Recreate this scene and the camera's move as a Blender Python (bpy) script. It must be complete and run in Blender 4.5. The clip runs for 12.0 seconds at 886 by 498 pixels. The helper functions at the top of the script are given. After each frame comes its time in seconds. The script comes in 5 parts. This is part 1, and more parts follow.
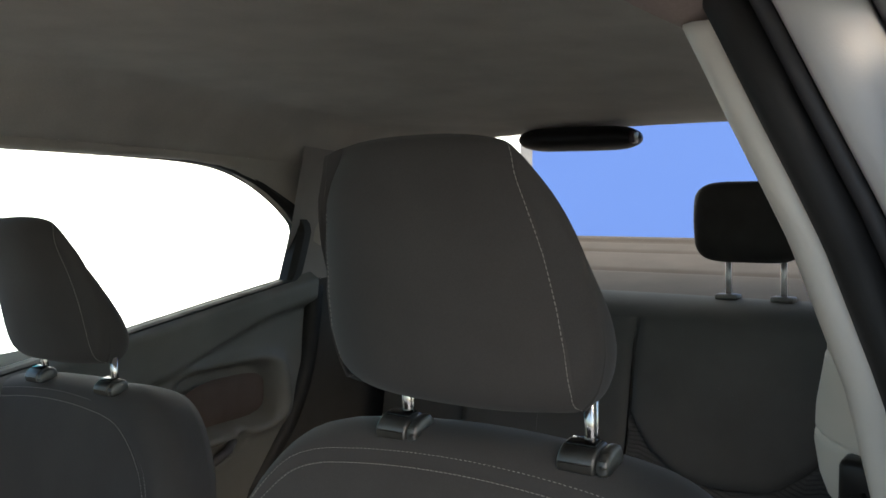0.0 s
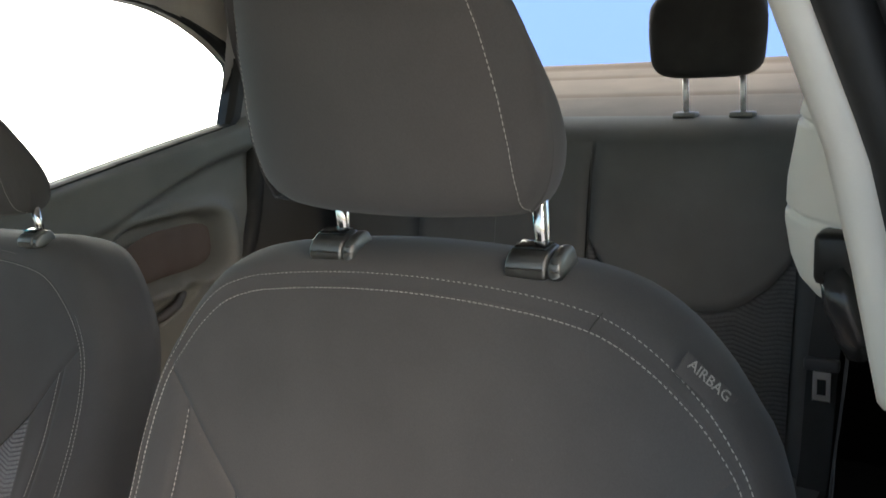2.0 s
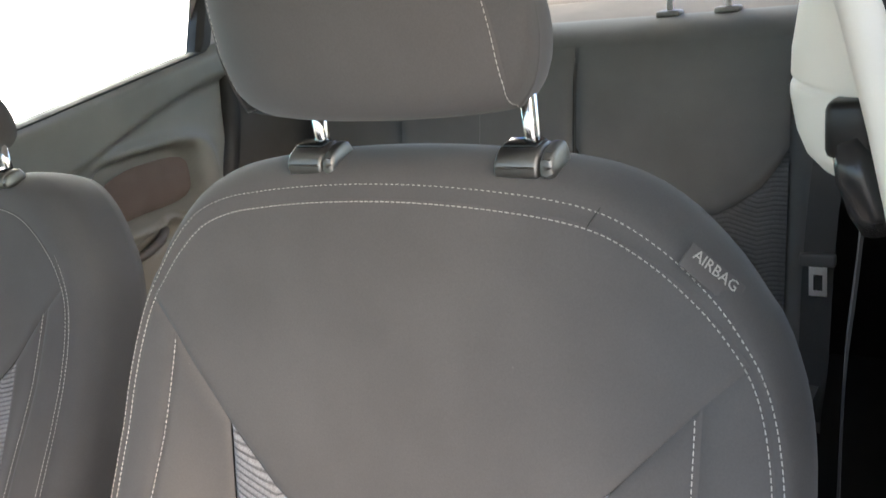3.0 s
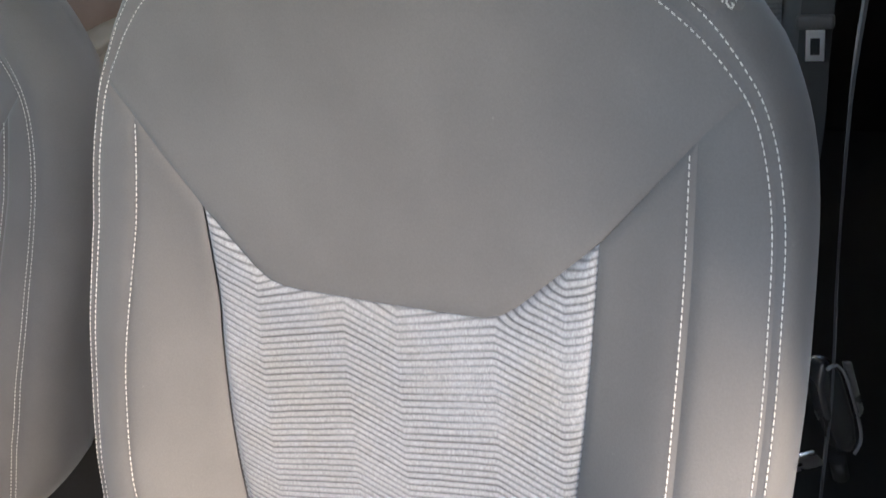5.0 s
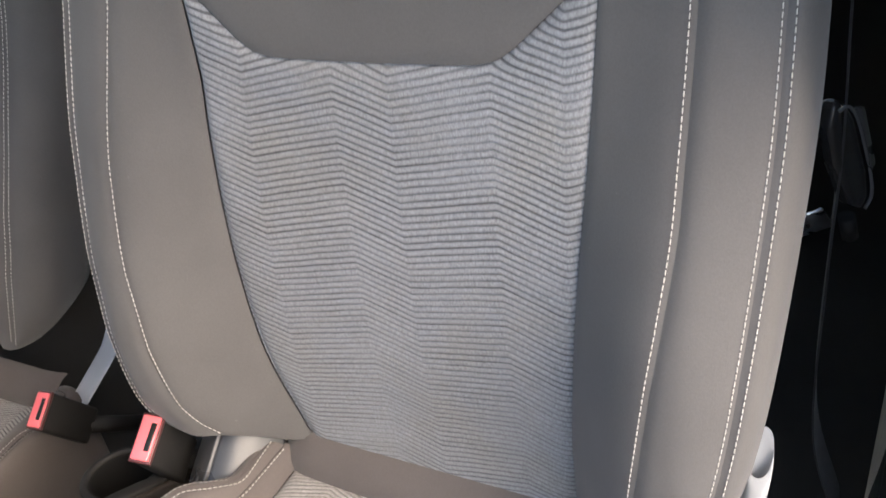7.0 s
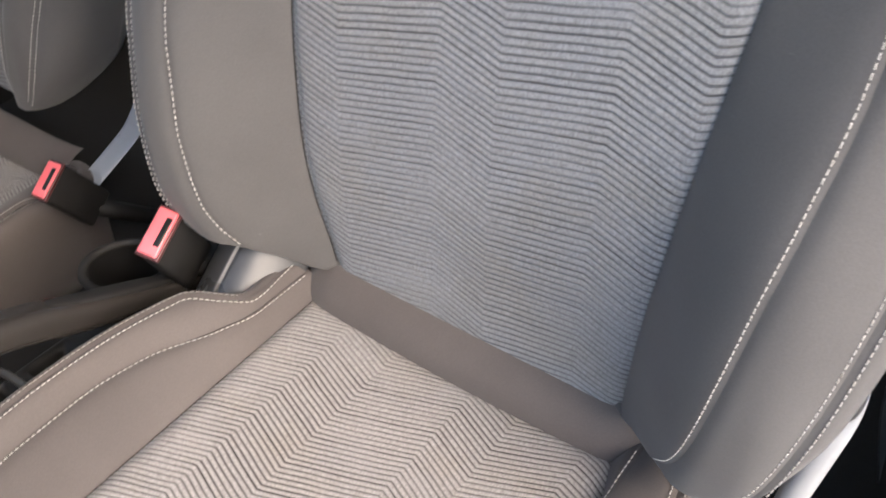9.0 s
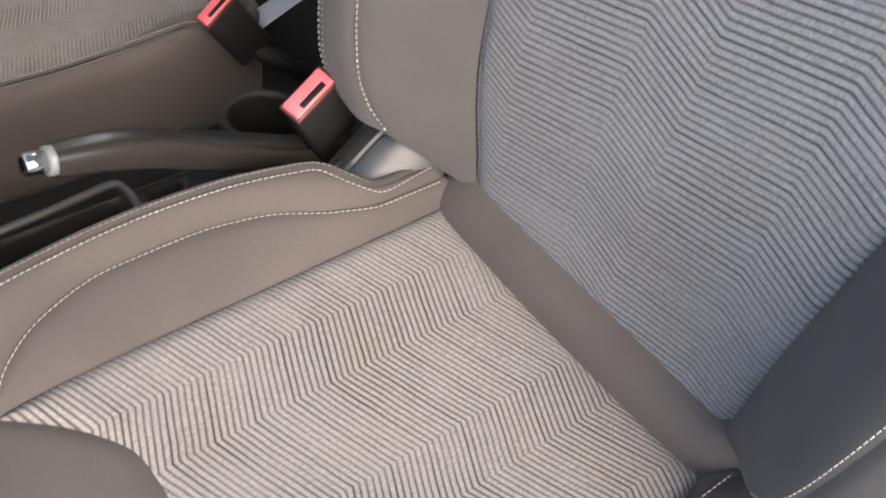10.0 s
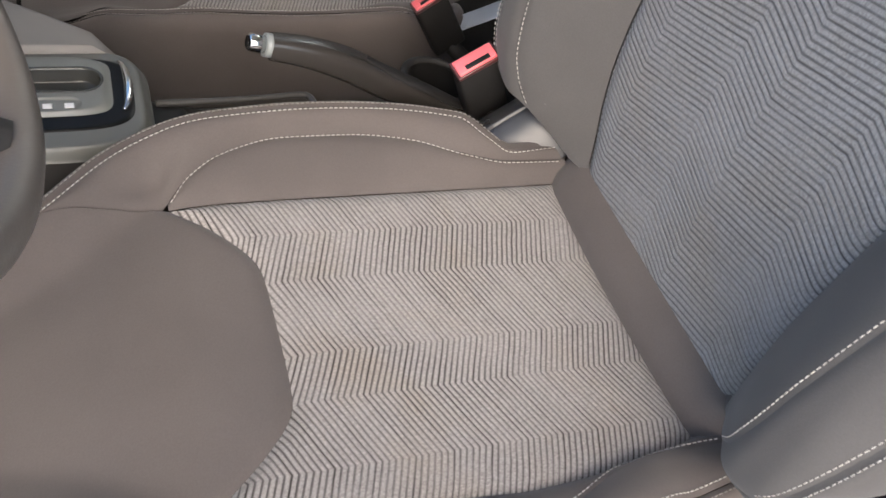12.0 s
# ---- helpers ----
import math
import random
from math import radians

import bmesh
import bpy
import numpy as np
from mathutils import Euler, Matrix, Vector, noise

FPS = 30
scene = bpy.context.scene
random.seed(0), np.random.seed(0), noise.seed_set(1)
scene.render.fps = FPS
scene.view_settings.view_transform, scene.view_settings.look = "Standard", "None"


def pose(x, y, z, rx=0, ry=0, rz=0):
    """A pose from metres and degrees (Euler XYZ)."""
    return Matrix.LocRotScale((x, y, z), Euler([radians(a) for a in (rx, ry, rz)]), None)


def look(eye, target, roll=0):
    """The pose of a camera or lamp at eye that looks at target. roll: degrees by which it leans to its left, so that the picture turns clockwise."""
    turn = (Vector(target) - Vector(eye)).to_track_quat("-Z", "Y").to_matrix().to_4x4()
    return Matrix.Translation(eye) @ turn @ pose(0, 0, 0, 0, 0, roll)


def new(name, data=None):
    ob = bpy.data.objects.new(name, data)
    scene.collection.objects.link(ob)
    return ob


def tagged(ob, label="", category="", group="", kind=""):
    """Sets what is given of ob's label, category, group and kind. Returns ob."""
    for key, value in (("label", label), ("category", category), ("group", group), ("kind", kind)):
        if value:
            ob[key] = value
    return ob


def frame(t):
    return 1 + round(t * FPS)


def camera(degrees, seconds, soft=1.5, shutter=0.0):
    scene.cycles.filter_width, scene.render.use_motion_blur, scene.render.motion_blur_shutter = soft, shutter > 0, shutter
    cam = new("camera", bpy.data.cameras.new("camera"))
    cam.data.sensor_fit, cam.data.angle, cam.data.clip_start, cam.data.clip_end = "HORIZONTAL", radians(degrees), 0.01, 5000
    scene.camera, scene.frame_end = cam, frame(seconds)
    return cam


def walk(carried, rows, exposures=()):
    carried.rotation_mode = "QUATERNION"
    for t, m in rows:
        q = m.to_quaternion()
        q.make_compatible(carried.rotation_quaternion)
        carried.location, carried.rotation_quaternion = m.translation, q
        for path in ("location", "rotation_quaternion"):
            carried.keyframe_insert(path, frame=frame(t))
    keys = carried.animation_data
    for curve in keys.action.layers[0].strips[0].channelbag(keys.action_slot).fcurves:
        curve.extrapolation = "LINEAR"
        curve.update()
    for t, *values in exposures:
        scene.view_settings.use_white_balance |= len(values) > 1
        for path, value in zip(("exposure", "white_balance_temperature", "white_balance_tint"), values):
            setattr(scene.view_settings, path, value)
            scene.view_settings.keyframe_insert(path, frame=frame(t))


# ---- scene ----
cam = camera(51.3, 12.0, 1.5, 0.35)
PATH = [
    (0, (0.748, -0.620, 1.227), (-0.404, 1.013, 1.152), 0.3),
    (0.5, (0.741, -0.601, 1.222), (-0.382, 1.049, 1.097), -0.2),
    (1, (0.734, -0.583, 1.212), (-0.372, 1.071, 1.010), -0.7),
    (1.5, (0.728, -0.567, 1.197), (-0.360, 1.085, 0.899), -1.1),
    (2, (0.724, -0.554, 1.181), (-0.341, 1.094, 0.794), -2.6),
    (2.5, (0.718, -0.545, 1.171), (-0.327, 1.095, 0.707), -4.7),
    (3, (0.708, -0.532, 1.161), (-0.324, 1.093, 0.617), -6.0),
    (3.2, (0.705, -0.525, 1.157), (-0.322, 1.091, 0.578), -6.4),
    (4.8, (0.695, -0.504, 1.119), (-0.293, 0.987, 0.224), -9.4),
    (5, (0.698, -0.508, 1.110), (-0.287, 0.975, 0.199), -10.0),
    (5.5, (0.699, -0.516, 1.095), (-0.271, 0.940, 0.124), -11.5),
    (6, (0.701, -0.523, 1.075), (-0.265, 0.899, 0.052), -13.0),
    (6.5, (0.701, -0.530, 1.054), (-0.264, 0.854, -0.020), -13.5),
    (7, (0.696, -0.531, 1.026), (-0.255, 0.828, -0.091), -12.8),
    (7.2, (0.689, -0.528, 1.017), (-0.241, 0.825, -0.125), -12.3),
    (8.8, (0.635, -0.500, 0.965), (-0.259, 0.710, -0.353), -4.5),
    (9, (0.624, -0.498, 0.962), (-0.280, 0.674, -0.383), -2.5),
    (9.5, (0.603, -0.486, 0.947), (-0.349, 0.560, -0.468), 2.0),
    (10, (0.587, -0.482, 0.936), (-0.398, 0.439, -0.542), 8.3),
    (10.5, (0.594, -0.491, 0.930), (-0.443, 0.348, -0.560), 13.1),
    (11, (0.633, -0.509, 0.935), (-0.490, 0.279, -0.521), 15.7),
    (11.5, (0.690, -0.522, 0.941), (-0.504, 0.211, -0.486), 16.3),
    (12, (0.755, -0.526, 0.954), (-0.512, 0.153, -0.437), 14.9),
]
EXPOSURES = [(0, 0.14, 6650, 5), (1.0, 0.14, 6650, 5), (1.5, 0.3, 6850, 5), (2.5, 1.75, 6900, 7), (3.2, 2.1, 6900, 8), (5, 2.37, 6600, 7), (6, 1.99, 6480, 7), (7, 1.7, 6450, 7), (9, 1.68, 6300, 7.5), (10.5, 1.39, 6200, 7), (12, 1.27, 6150, 6.5)]
walk(cam, [(t, look(eye, target, roll)) for t, eye, target, roll in PATH], EXPOSURES)

# ---- world and light ----
world = bpy.data.worlds.new("sky")
scene.world = world
world.use_nodes = True
wn = world.node_tree.nodes
sky = wn.new("ShaderNodeTexSky")
sky.sky_type = "NISHITA"
sky.sun_disc = False
sky.dust_density, sky.air_density, sky.ozone_density = 2.5, 1.0, 1.0
sky.sun_elevation = radians(50)
sky.sun_rotation = radians(105)
wn["Background"].inputs["Strength"].default_value = 0.19
world.node_tree.links.new(sky.outputs[0], wn["Background"].inputs["Color"])
sun_data = bpy.data.lights.new("sun", "SUN")
sun_data.energy, sun_data.angle, sun_data.color = 1.6, radians(40), (1.0, 0.76, 0.56)
sun = new("sun", sun_data)
sun.matrix_world = look((6.8, -1.9, 4.4), (0, 0, 0))

# ---- materials ----
def material(name):
    m = bpy.data.materials.new(name)
    m.use_nodes = True
    return m, m.node_tree.nodes, m.node_tree.links, m.node_tree.nodes["Principled BSDF"]


def math_node(n, l, op, a, b=None, c=None):
    k = n.new("ShaderNodeMath")
    k.operation = op
    for i, v in enumerate((a, b, c)):
        if v is None:
            continue
        if isinstance(v, (int, float)):
            k.inputs[i].default_value = v
        else:
            l.new(v, k.inputs[i])
    return k.outputs[0]


def mix_node(n, l, fac, a, b, blend="MIX"):
    k = n.new("ShaderNodeMix")
    k.data_type, k.blend_type = "RGBA", blend
    for socket, v in ((k.inputs[0], fac), (k.inputs[6], a), (k.inputs[7], b)):
        if isinstance(v, (int, float)):
            socket.default_value = v
        elif isinstance(v, tuple):
            socket.default_value = (*v, 1)
        else:
            l.new(v, socket)
    return k.outputs[2]


def noise_node(n, l, scale, detail=3, vector=None, rough=0.5):
    k = n.new("ShaderNodeTexNoise")
    k.inputs["Scale"].default_value, k.inputs["Detail"].default_value, k.inputs["Roughness"].default_value = scale, detail, rough
    if vector is None:
        vector = n.new("ShaderNodeTexCoord").outputs["Object"]
    l.new(vector, k.inputs["Vector"])
    return k.outputs["Fac"]


def ramp(n, l, fac, stops):
    k = n.new("ShaderNodeValToRGB")
    r = k.color_ramp
    while len(r.elements) < len(stops):
        r.elements.new(0.5)
    for e, (p, v) in zip(r.elements, stops):
        e.position = p
        e.color = (v, v, v, 1) if isinstance(v, (int, float)) else (*v, 1)
    l.new(fac, k.inputs[0])
    return k.outputs[0]


def bump(n, l, b, height, strength, distance):
    k = n.new("ShaderNodeBump")
    k.inputs["Strength"].default_value, k.inputs["Distance"].default_value = strength, distance
    l.new(height, k.inputs["Height"])
    l.new(k.outputs[0], b.inputs["Normal"])
    return k


def cloth(name, colour, sheen=0.15, weave=1500):
    """Plain seat cloth: fine cross weave, faint blotches and dust."""
    m, n, l, b = material(name)
    co = n.new("ShaderNodeTexCoord").outputs["Object"]
    big = noise_node(n, l, 9, 3, co)
    fine = noise_node(n, l, weave * 0.5, 2, co, 0.7)
    c = mix_node(n, l, ramp(n, l, big, [(0.3, 0.0), (0.7, 1.0)]), tuple(v * 0.9 for v in colour), tuple(v * 1.1 for v in colour))
    c = mix_node(n, l, 0.2, c, ramp(n, l, fine, [(0.3, 0.35), (0.7, 0.9)]), "MULTIPLY")
    specks = ramp(n, l, noise_node(n, l, 90, 2, co, 0.8), [(0.76, 0.0), (0.8, 0.5)])
    c = mix_node(n, l, specks, c, tuple(min(1, v * 1.5) for v in colour))
    l.new(c, b.inputs["Base Color"])
    b.inputs["Roughness"].default_value = 0.85
    b.inputs["Specular IOR Level"].default_value = 0.25
    b.inputs["Sheen Weight"].default_value = sheen
    b.inputs["Sheen Roughness"].default_value = 0.5
    wave_x = n.new("ShaderNodeTexWave")
    wave_x.inputs["Scale"].default_value = weave / 6.28
    wave_x.inputs["Distortion"].default_value = 6.0
    l.new(co, wave_x.inputs["Vector"])
    h = math_node(n, l, "ADD", math_node(n, l, "MULTIPLY", fine, 0.7), math_node(n, l, "MULTIPLY", wave_x.outputs["Fac"], 0.06))
    bump(n, l, b, h, 0.2, 0.0006)
    return m


def chevron(name, along, pitch, stops, light, dark, lo=-0.2, hi=0.2):
    """Ribbed cloth whose ribs zigzag across the seat. along: the axis the ribs are stacked on; stops: (x, shift) of the zigzag's turns."""
    m, n, l, b = material(name)
    co = n.new("ShaderNodeTexCoord").outputs["Object"]
    sep = n.new("ShaderNodeSeparateXYZ")
    l.new(co, sep.inputs[0])
    x01 = math_node(n, l, "DIVIDE", math_node(n, l, "SUBTRACT", sep.outputs[0], lo), hi - lo)
    vmin, vmax = min(v for _, v in stops), max(v for _, v in stops)
    z01 = ramp(n, l, x01, [((x - lo) / (hi - lo), (v - vmin) / (vmax - vmin)) for x, v in stops])
    shift = math_node(n, l, "MULTIPLY", z01, vmax - vmin)
    wob = math_node(n, l, "MULTIPLY", math_node(n, l, "SUBTRACT", noise_node(n, l, 35, 2, co), 0.5), pitch * 0.35)
    pos = math_node(n, l, "DIVIDE", math_node(n, l, "ADD", math_node(n, l, "SUBTRACT", sep.outputs[along], shift), wob), pitch)
    f = math_node(n, l, "FRACT", pos)
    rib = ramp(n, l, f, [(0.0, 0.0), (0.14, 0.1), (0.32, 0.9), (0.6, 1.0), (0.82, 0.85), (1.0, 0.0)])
    # the grooves take the dark colour, every sixth one more strongly
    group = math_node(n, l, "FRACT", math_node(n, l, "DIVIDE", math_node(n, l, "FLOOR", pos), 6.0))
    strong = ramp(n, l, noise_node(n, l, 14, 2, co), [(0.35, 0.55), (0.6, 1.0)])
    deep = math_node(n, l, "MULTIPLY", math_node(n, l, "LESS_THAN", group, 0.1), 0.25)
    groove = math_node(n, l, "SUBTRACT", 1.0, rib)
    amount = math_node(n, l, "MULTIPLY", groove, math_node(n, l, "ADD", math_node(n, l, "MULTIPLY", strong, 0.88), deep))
    # short thread strokes that cross each rib
    sep2 = n.new("ShaderNodeCombineXYZ")
    for k in range(3):
        l.new(math_node(n, l, "MULTIPLY", sep.outputs[k], 1.0 if k == 0 else 0.35), sep2.inputs[k])
    thread = noise_node(n, l, 1000, 2, sep2.outputs[0], 0.75)
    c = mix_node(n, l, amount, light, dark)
    c = mix_node(n, l, 0.6, c, ramp(n, l, thread, [(0.28, 0.35), (0.68, 1.15)]), "MULTIPLY")
    c = mix_node(n, l, ramp(n, l, noise_node(n, l, 6, 2, co), [(0.3, 0.0), (0.7, 0.18)]), c, dark)
    c = mix_node(n, l, ramp(n, l, noise_node(n, l, 13, 3, co), [(0.5, 0.0), (0.72, 1.0)]), c, mix_node(n, l, 1.0, c, (1.0, 0.965, 0.9), "MULTIPLY"))
    l.new(c, b.inputs["Base Color"])
    b.inputs["Roughness"].default_value = 0.9
    b.inputs["Specular IOR Level"].default_value = 0.2
    b.inputs["Sheen Weight"].default_value = 0.2
    h = math_node(n, l, "ADD", rib, math_node(n, l, "MULTIPLY", thread, 0.35))
    bump(n, l, b, h, 0.6, 0.0009)
    return m


def plastic(name, colour, rough=0.5, grain=700, depth=0.00025, spec=0.5):
    m, n, l, b = material(name)
    co = n.new("ShaderNodeTexCoord").outputs["Object"]
    big = noise_node(n, l, 7, 3, co)
    c = mix_node(n, l, ramp(n, l, big, [(0.3, 0.0), (0.7, 1.0)]), tuple(v * 0.9 for v in colour), tuple(min(1, v * 1.1) for v in colour))
    l.new(c, b.inputs["Base Color"])
    l.new(ramp(n, l, noise_node(n, l, 22, 3, co), [(0.3, rough * 0.85), (0.7, min(1, rough * 1.15))]), b.inputs["Roughness"])
    b.inputs["Specular IOR Level"].default_value = spec
    bump(n, l, b, noise_node(n, l, grain, 2, co), 0.4, depth)
    return m


def metal(name, colour, rough=0.2):
    m, n, l, b = material(name)
    b.inputs["Metallic"].default_value = 1
    b.inputs["Base Color"].default_value = (*colour, 1)
    l.new(ramp(n, l, noise_node(n, l, 60, 3), [(0.3, rough * 0.7), (0.7, rough * 1.4)]), b.inputs["Roughness"])
    return m


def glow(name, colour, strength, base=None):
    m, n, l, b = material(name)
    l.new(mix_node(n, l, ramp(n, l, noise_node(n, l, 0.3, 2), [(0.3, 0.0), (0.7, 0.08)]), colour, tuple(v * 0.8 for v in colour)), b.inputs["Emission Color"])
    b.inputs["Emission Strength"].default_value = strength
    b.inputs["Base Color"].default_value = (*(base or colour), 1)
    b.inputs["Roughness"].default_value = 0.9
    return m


def glass(name, tint=(0.93, 0.96, 0.95)):
    """A clear pane: light goes straight through, with a faint gloss that grows at a slant."""
    m, n, l, b = material(name)
    n.remove(b)
    clear, gloss, mix, fres = n.new("ShaderNodeBsdfTransparent"), n.new("ShaderNodeBsdfGlossy"), n.new("ShaderNodeMixShader"), n.new("ShaderNodeFresnel")
    clear.inputs[0].default_value = (*tint, 1)
    gloss.inputs["Roughness"].default_value = 0.02
    fres.inputs["IOR"].default_value = 1.1
    l.new(fres.outputs[0], mix.inputs[0])
    l.new(clear.outputs[0], mix.inputs[1])
    l.new(gloss.outputs[0], mix.inputs[2])
    l.new(mix.outputs[0], n["Material Output"].inputs["Surface"])
    return m


SEAT_CLOTH = cloth("seat_cloth", (0.104, 0.0985, 0.0955))
# The seat cloth again, browned to carry the warm light on the cushion.
WARM_LIT_CLOTH = cloth("warm_lit_seat_cloth", (0.110, 0.0955, 0.0895))
REAR_CLOTH = cloth("rear_seat_cloth", (0.13, 0.13, 0.125))
BACK_STOPS = [(-0.16, 0.018), (-0.105, 0.0), (-0.030, 0.0146), (0.014, 0.0011), (0.087, 0.0157), (0.135, 0.002), (0.16, 0.008)]
BACK_PITCH = 0.0049
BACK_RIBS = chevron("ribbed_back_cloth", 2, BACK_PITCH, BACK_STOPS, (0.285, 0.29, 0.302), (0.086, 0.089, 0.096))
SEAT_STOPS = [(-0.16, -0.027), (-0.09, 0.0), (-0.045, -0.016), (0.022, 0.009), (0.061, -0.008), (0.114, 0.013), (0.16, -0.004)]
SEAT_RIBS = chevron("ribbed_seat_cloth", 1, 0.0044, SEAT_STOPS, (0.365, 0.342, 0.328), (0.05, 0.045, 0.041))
THREAD = plastic("white_thread", (0.42, 0.40, 0.37), 0.8, 1500)
FAINT_THREAD = plastic("grey_seat_thread", (0.24, 0.225, 0.21), 0.8, 1500)
HEADLINER = cloth("headliner_cloth", (0.58, 0.55, 0.49), 0.05, 900)
PILLAR_GREY = plastic("light_grey_plastic", (0.87, 0.84, 0.76), 0.45)
DOOR_PLASTIC = plastic("dark_door_plastic", (0.205, 0.205, 0.19), 0.5)
BLACK = plastic("black_plastic", (0.010, 0.010, 0.010), 0.4, spec=0.35)
BLACK_SOFT = plastic("matt_black_plastic", (0.016, 0.0155, 0.015), 0.65, spec=0.3)
RUBBER = plastic("black_rubber", (0.02, 0.02, 0.02), 0.6)
SILVER = plastic("silver_grey_plastic", (0.10, 0.10, 0.103), 0.4)
# Silver-grey plastic lightened, with bright light from the door in its colour.
LIT_SILVER = plastic("lit_silver_plastic", (0.42, 0.42, 0.42), 0.35)
BRACKET = plastic("blue_grey_bracket_paint", (0.33, 0.36, 0.40), 0.32)
GUIDE = metal("smoky_guide_gloss", (0.27, 0.27, 0.26), 0.42)
CHROME = metal("chrome", (0.8, 0.8, 0.8), 0.12)
SATIN_CHROME = metal("satin_chrome", (0.95, 0.95, 0.95), 0.38)
STEEL = metal("steel", (0.55, 0.56, 0.58), 0.3)
RED = plastic("red_plastic", (0.85, 0.16, 0.18), 0.3)
WHITE_PAINT = plastic("white_car_paint", (0.85, 0.85, 0.84), 0.45)
CARPET = cloth("carpet", (0.02, 0.02, 0.02), 0.1, 600)
WEBBING = cloth("belt_webbing", (0.03, 0.03, 0.032), 0.1, 900)
GLASS = glass("window_glass")
SHELF = cloth("shelf_felt", (0.2, 0.172, 0.145), 0.05, 700)


# ---- mesh helpers ----
def part(name, bm, mat, parent=None, label=""):
    bmesh.ops.recalc_face_normals(bm, faces=bm.faces)
    me = bpy.data.meshes.new(name)
    bm.to_mesh(me)
    bm.free()
    me.materials.append(mat)
    ob = new(name, me)
    ob.parent = parent
    if label:
        tagged(ob, label)
    return ob


def thing(name, label, category, at=(0, 0, 0), group="", kind=""):
    ob = new(name)
    ob.empty_display_size = 0.05
    ob.location = at
    return tagged(ob, label, category, group, kind)


def sheet(fn, nu, nv, close_u=False, smooth=True):
    """A grid of the points fn(u, v), u and v from 0 to 1."""
    bm = bmesh.new()
    rows = []
    for j in range(nv + 1):
        rows.append([bm.verts.new(fn(i / nu, j / nv)) for i in range(nu + (0 if close_u else 1))])
    for j in range(nv):
        for i in range(nu):
            k = (i + 1) % len(rows[0])
            f = bm.faces.new((rows[j][i], rows[j][k], rows[j + 1][k], rows[j + 1][i]))
            f.smooth = smooth
    return bm


def solid(outline, depth, axis="y", bevel=0.0, segments=2):
    """A closed outline of 2D points pushed out by depth along an axis."""
    bm = bmesh.new()
    def place(p, d):
        a, b = p
        return {"x": (d, a, b), "y": (a, d, b), "z": (a, b, d)}[axis]
    lo = [bm.verts.new(place(p, 0)) for p in outline]
    hi = [bm.verts.new(place(p, depth)) for p in outline]
    bm.faces.new(lo), bm.faces.new(hi)
    for i in range(len(lo)):
        k = (i + 1) % len(lo)
        bm.faces.new((lo[i], lo[k], hi[k], hi[i]))
    bmesh.ops.recalc_face_normals(bm, faces=bm.faces)
    if bevel:
        bmesh.ops.bevel(bm, geom=bm.edges[:], offset=bevel, segments=segments, affect="EDGES", profile=0.5)
        for f in bm.faces:
            f.smooth = True
    return bm


def box(sx, sy, sz, bevel=0.0, at=(0, 0, 0), segments=2):
    bm = bmesh.new()
    bmesh.ops.create_cube(bm, size=1)
    bmesh.ops.scale(bm, vec=(sx, sy, sz), verts=bm.verts)
    if bevel:
        bmesh.ops.bevel(bm, geom=bm.edges[:], offset=bevel, segments=segments, affect="EDGES", profile=0.5)
        for f in bm.faces:
            f.smooth = True
    bmesh.ops.translate(bm, vec=at, verts=bm.verts)
    return bm


def tube(points, radius, sides=10):
    """A swept tube; radius a number or a function of 0..1."""
    pts = [Vector(p) for p in points]
    bm = bmesh.new()
    rings = []
    for i, p in enumerate(pts):
        d = (pts[min(i + 1, len(pts) - 1)] - pts[max(i - 1, 0)]).normalized()
        side = d.cross(Vector((0, 0, 1)))
        if side.length < 0.05:
            side = d.cross(Vector((0, 1, 0)))
        side.normalize()
        up = side.cross(d)
        r = radius(i / max(1, len(pts) - 1)) if callable(radius) else radius
        ring = []
        for k in range(sides):
            a = 2 * math.pi * k / sides
            ring.append(bm.verts.new(p + side * r * math.cos(a) + up * r * math.sin(a)))
        rings.append(ring)
    for a, b in zip(rings, rings[1:]):
        for k in range(sides):
            f = bm.faces.new((a[k], a[(k + 1) % sides], b[(k + 1) % sides], b[k]))
            f.smooth = True
    bm.faces.new(rings[0]), bm.faces.new(rings[-1])
    return bm


def smooth_path(points, n):
    """A Catmull-Rom path of n + 1 points through the given ones, evenly spaced."""
    p = [Vector(q) for q in points]
    p = [p[0] * 2 - p[1]] + p + [p[-1] * 2 - p[-2]]
    fine = []
    for i in range(1, len(p) - 2):
        for k in range(16):
            t = k / 16
            a, b, c, d = p[i - 1], p[i], p[i + 1], p[i + 2]
            fine.append(0.5 * (2 * b + (c - a) * t + (2 * a - 5 * b + 4 * c - d) * t * t + (3 * b - a - 3 * c + d) * t ** 3))
    fine.append(p[-2])
    run = [0.0]
    for a, b in zip(fine, fine[1:]):
        run.append(run[-1] + (b - a).length)
    out, j = [], 0
    for i in range(n + 1):
        s = run[-1] * i / n
        while j < len(run) - 2 and run[j + 1] < s:
            j += 1
        w = (s - run[j]) / max(1e-9, run[j + 1] - run[j])
        out.append(fine[j].lerp(fine[j + 1], min(1, max(0, w))))
    return out


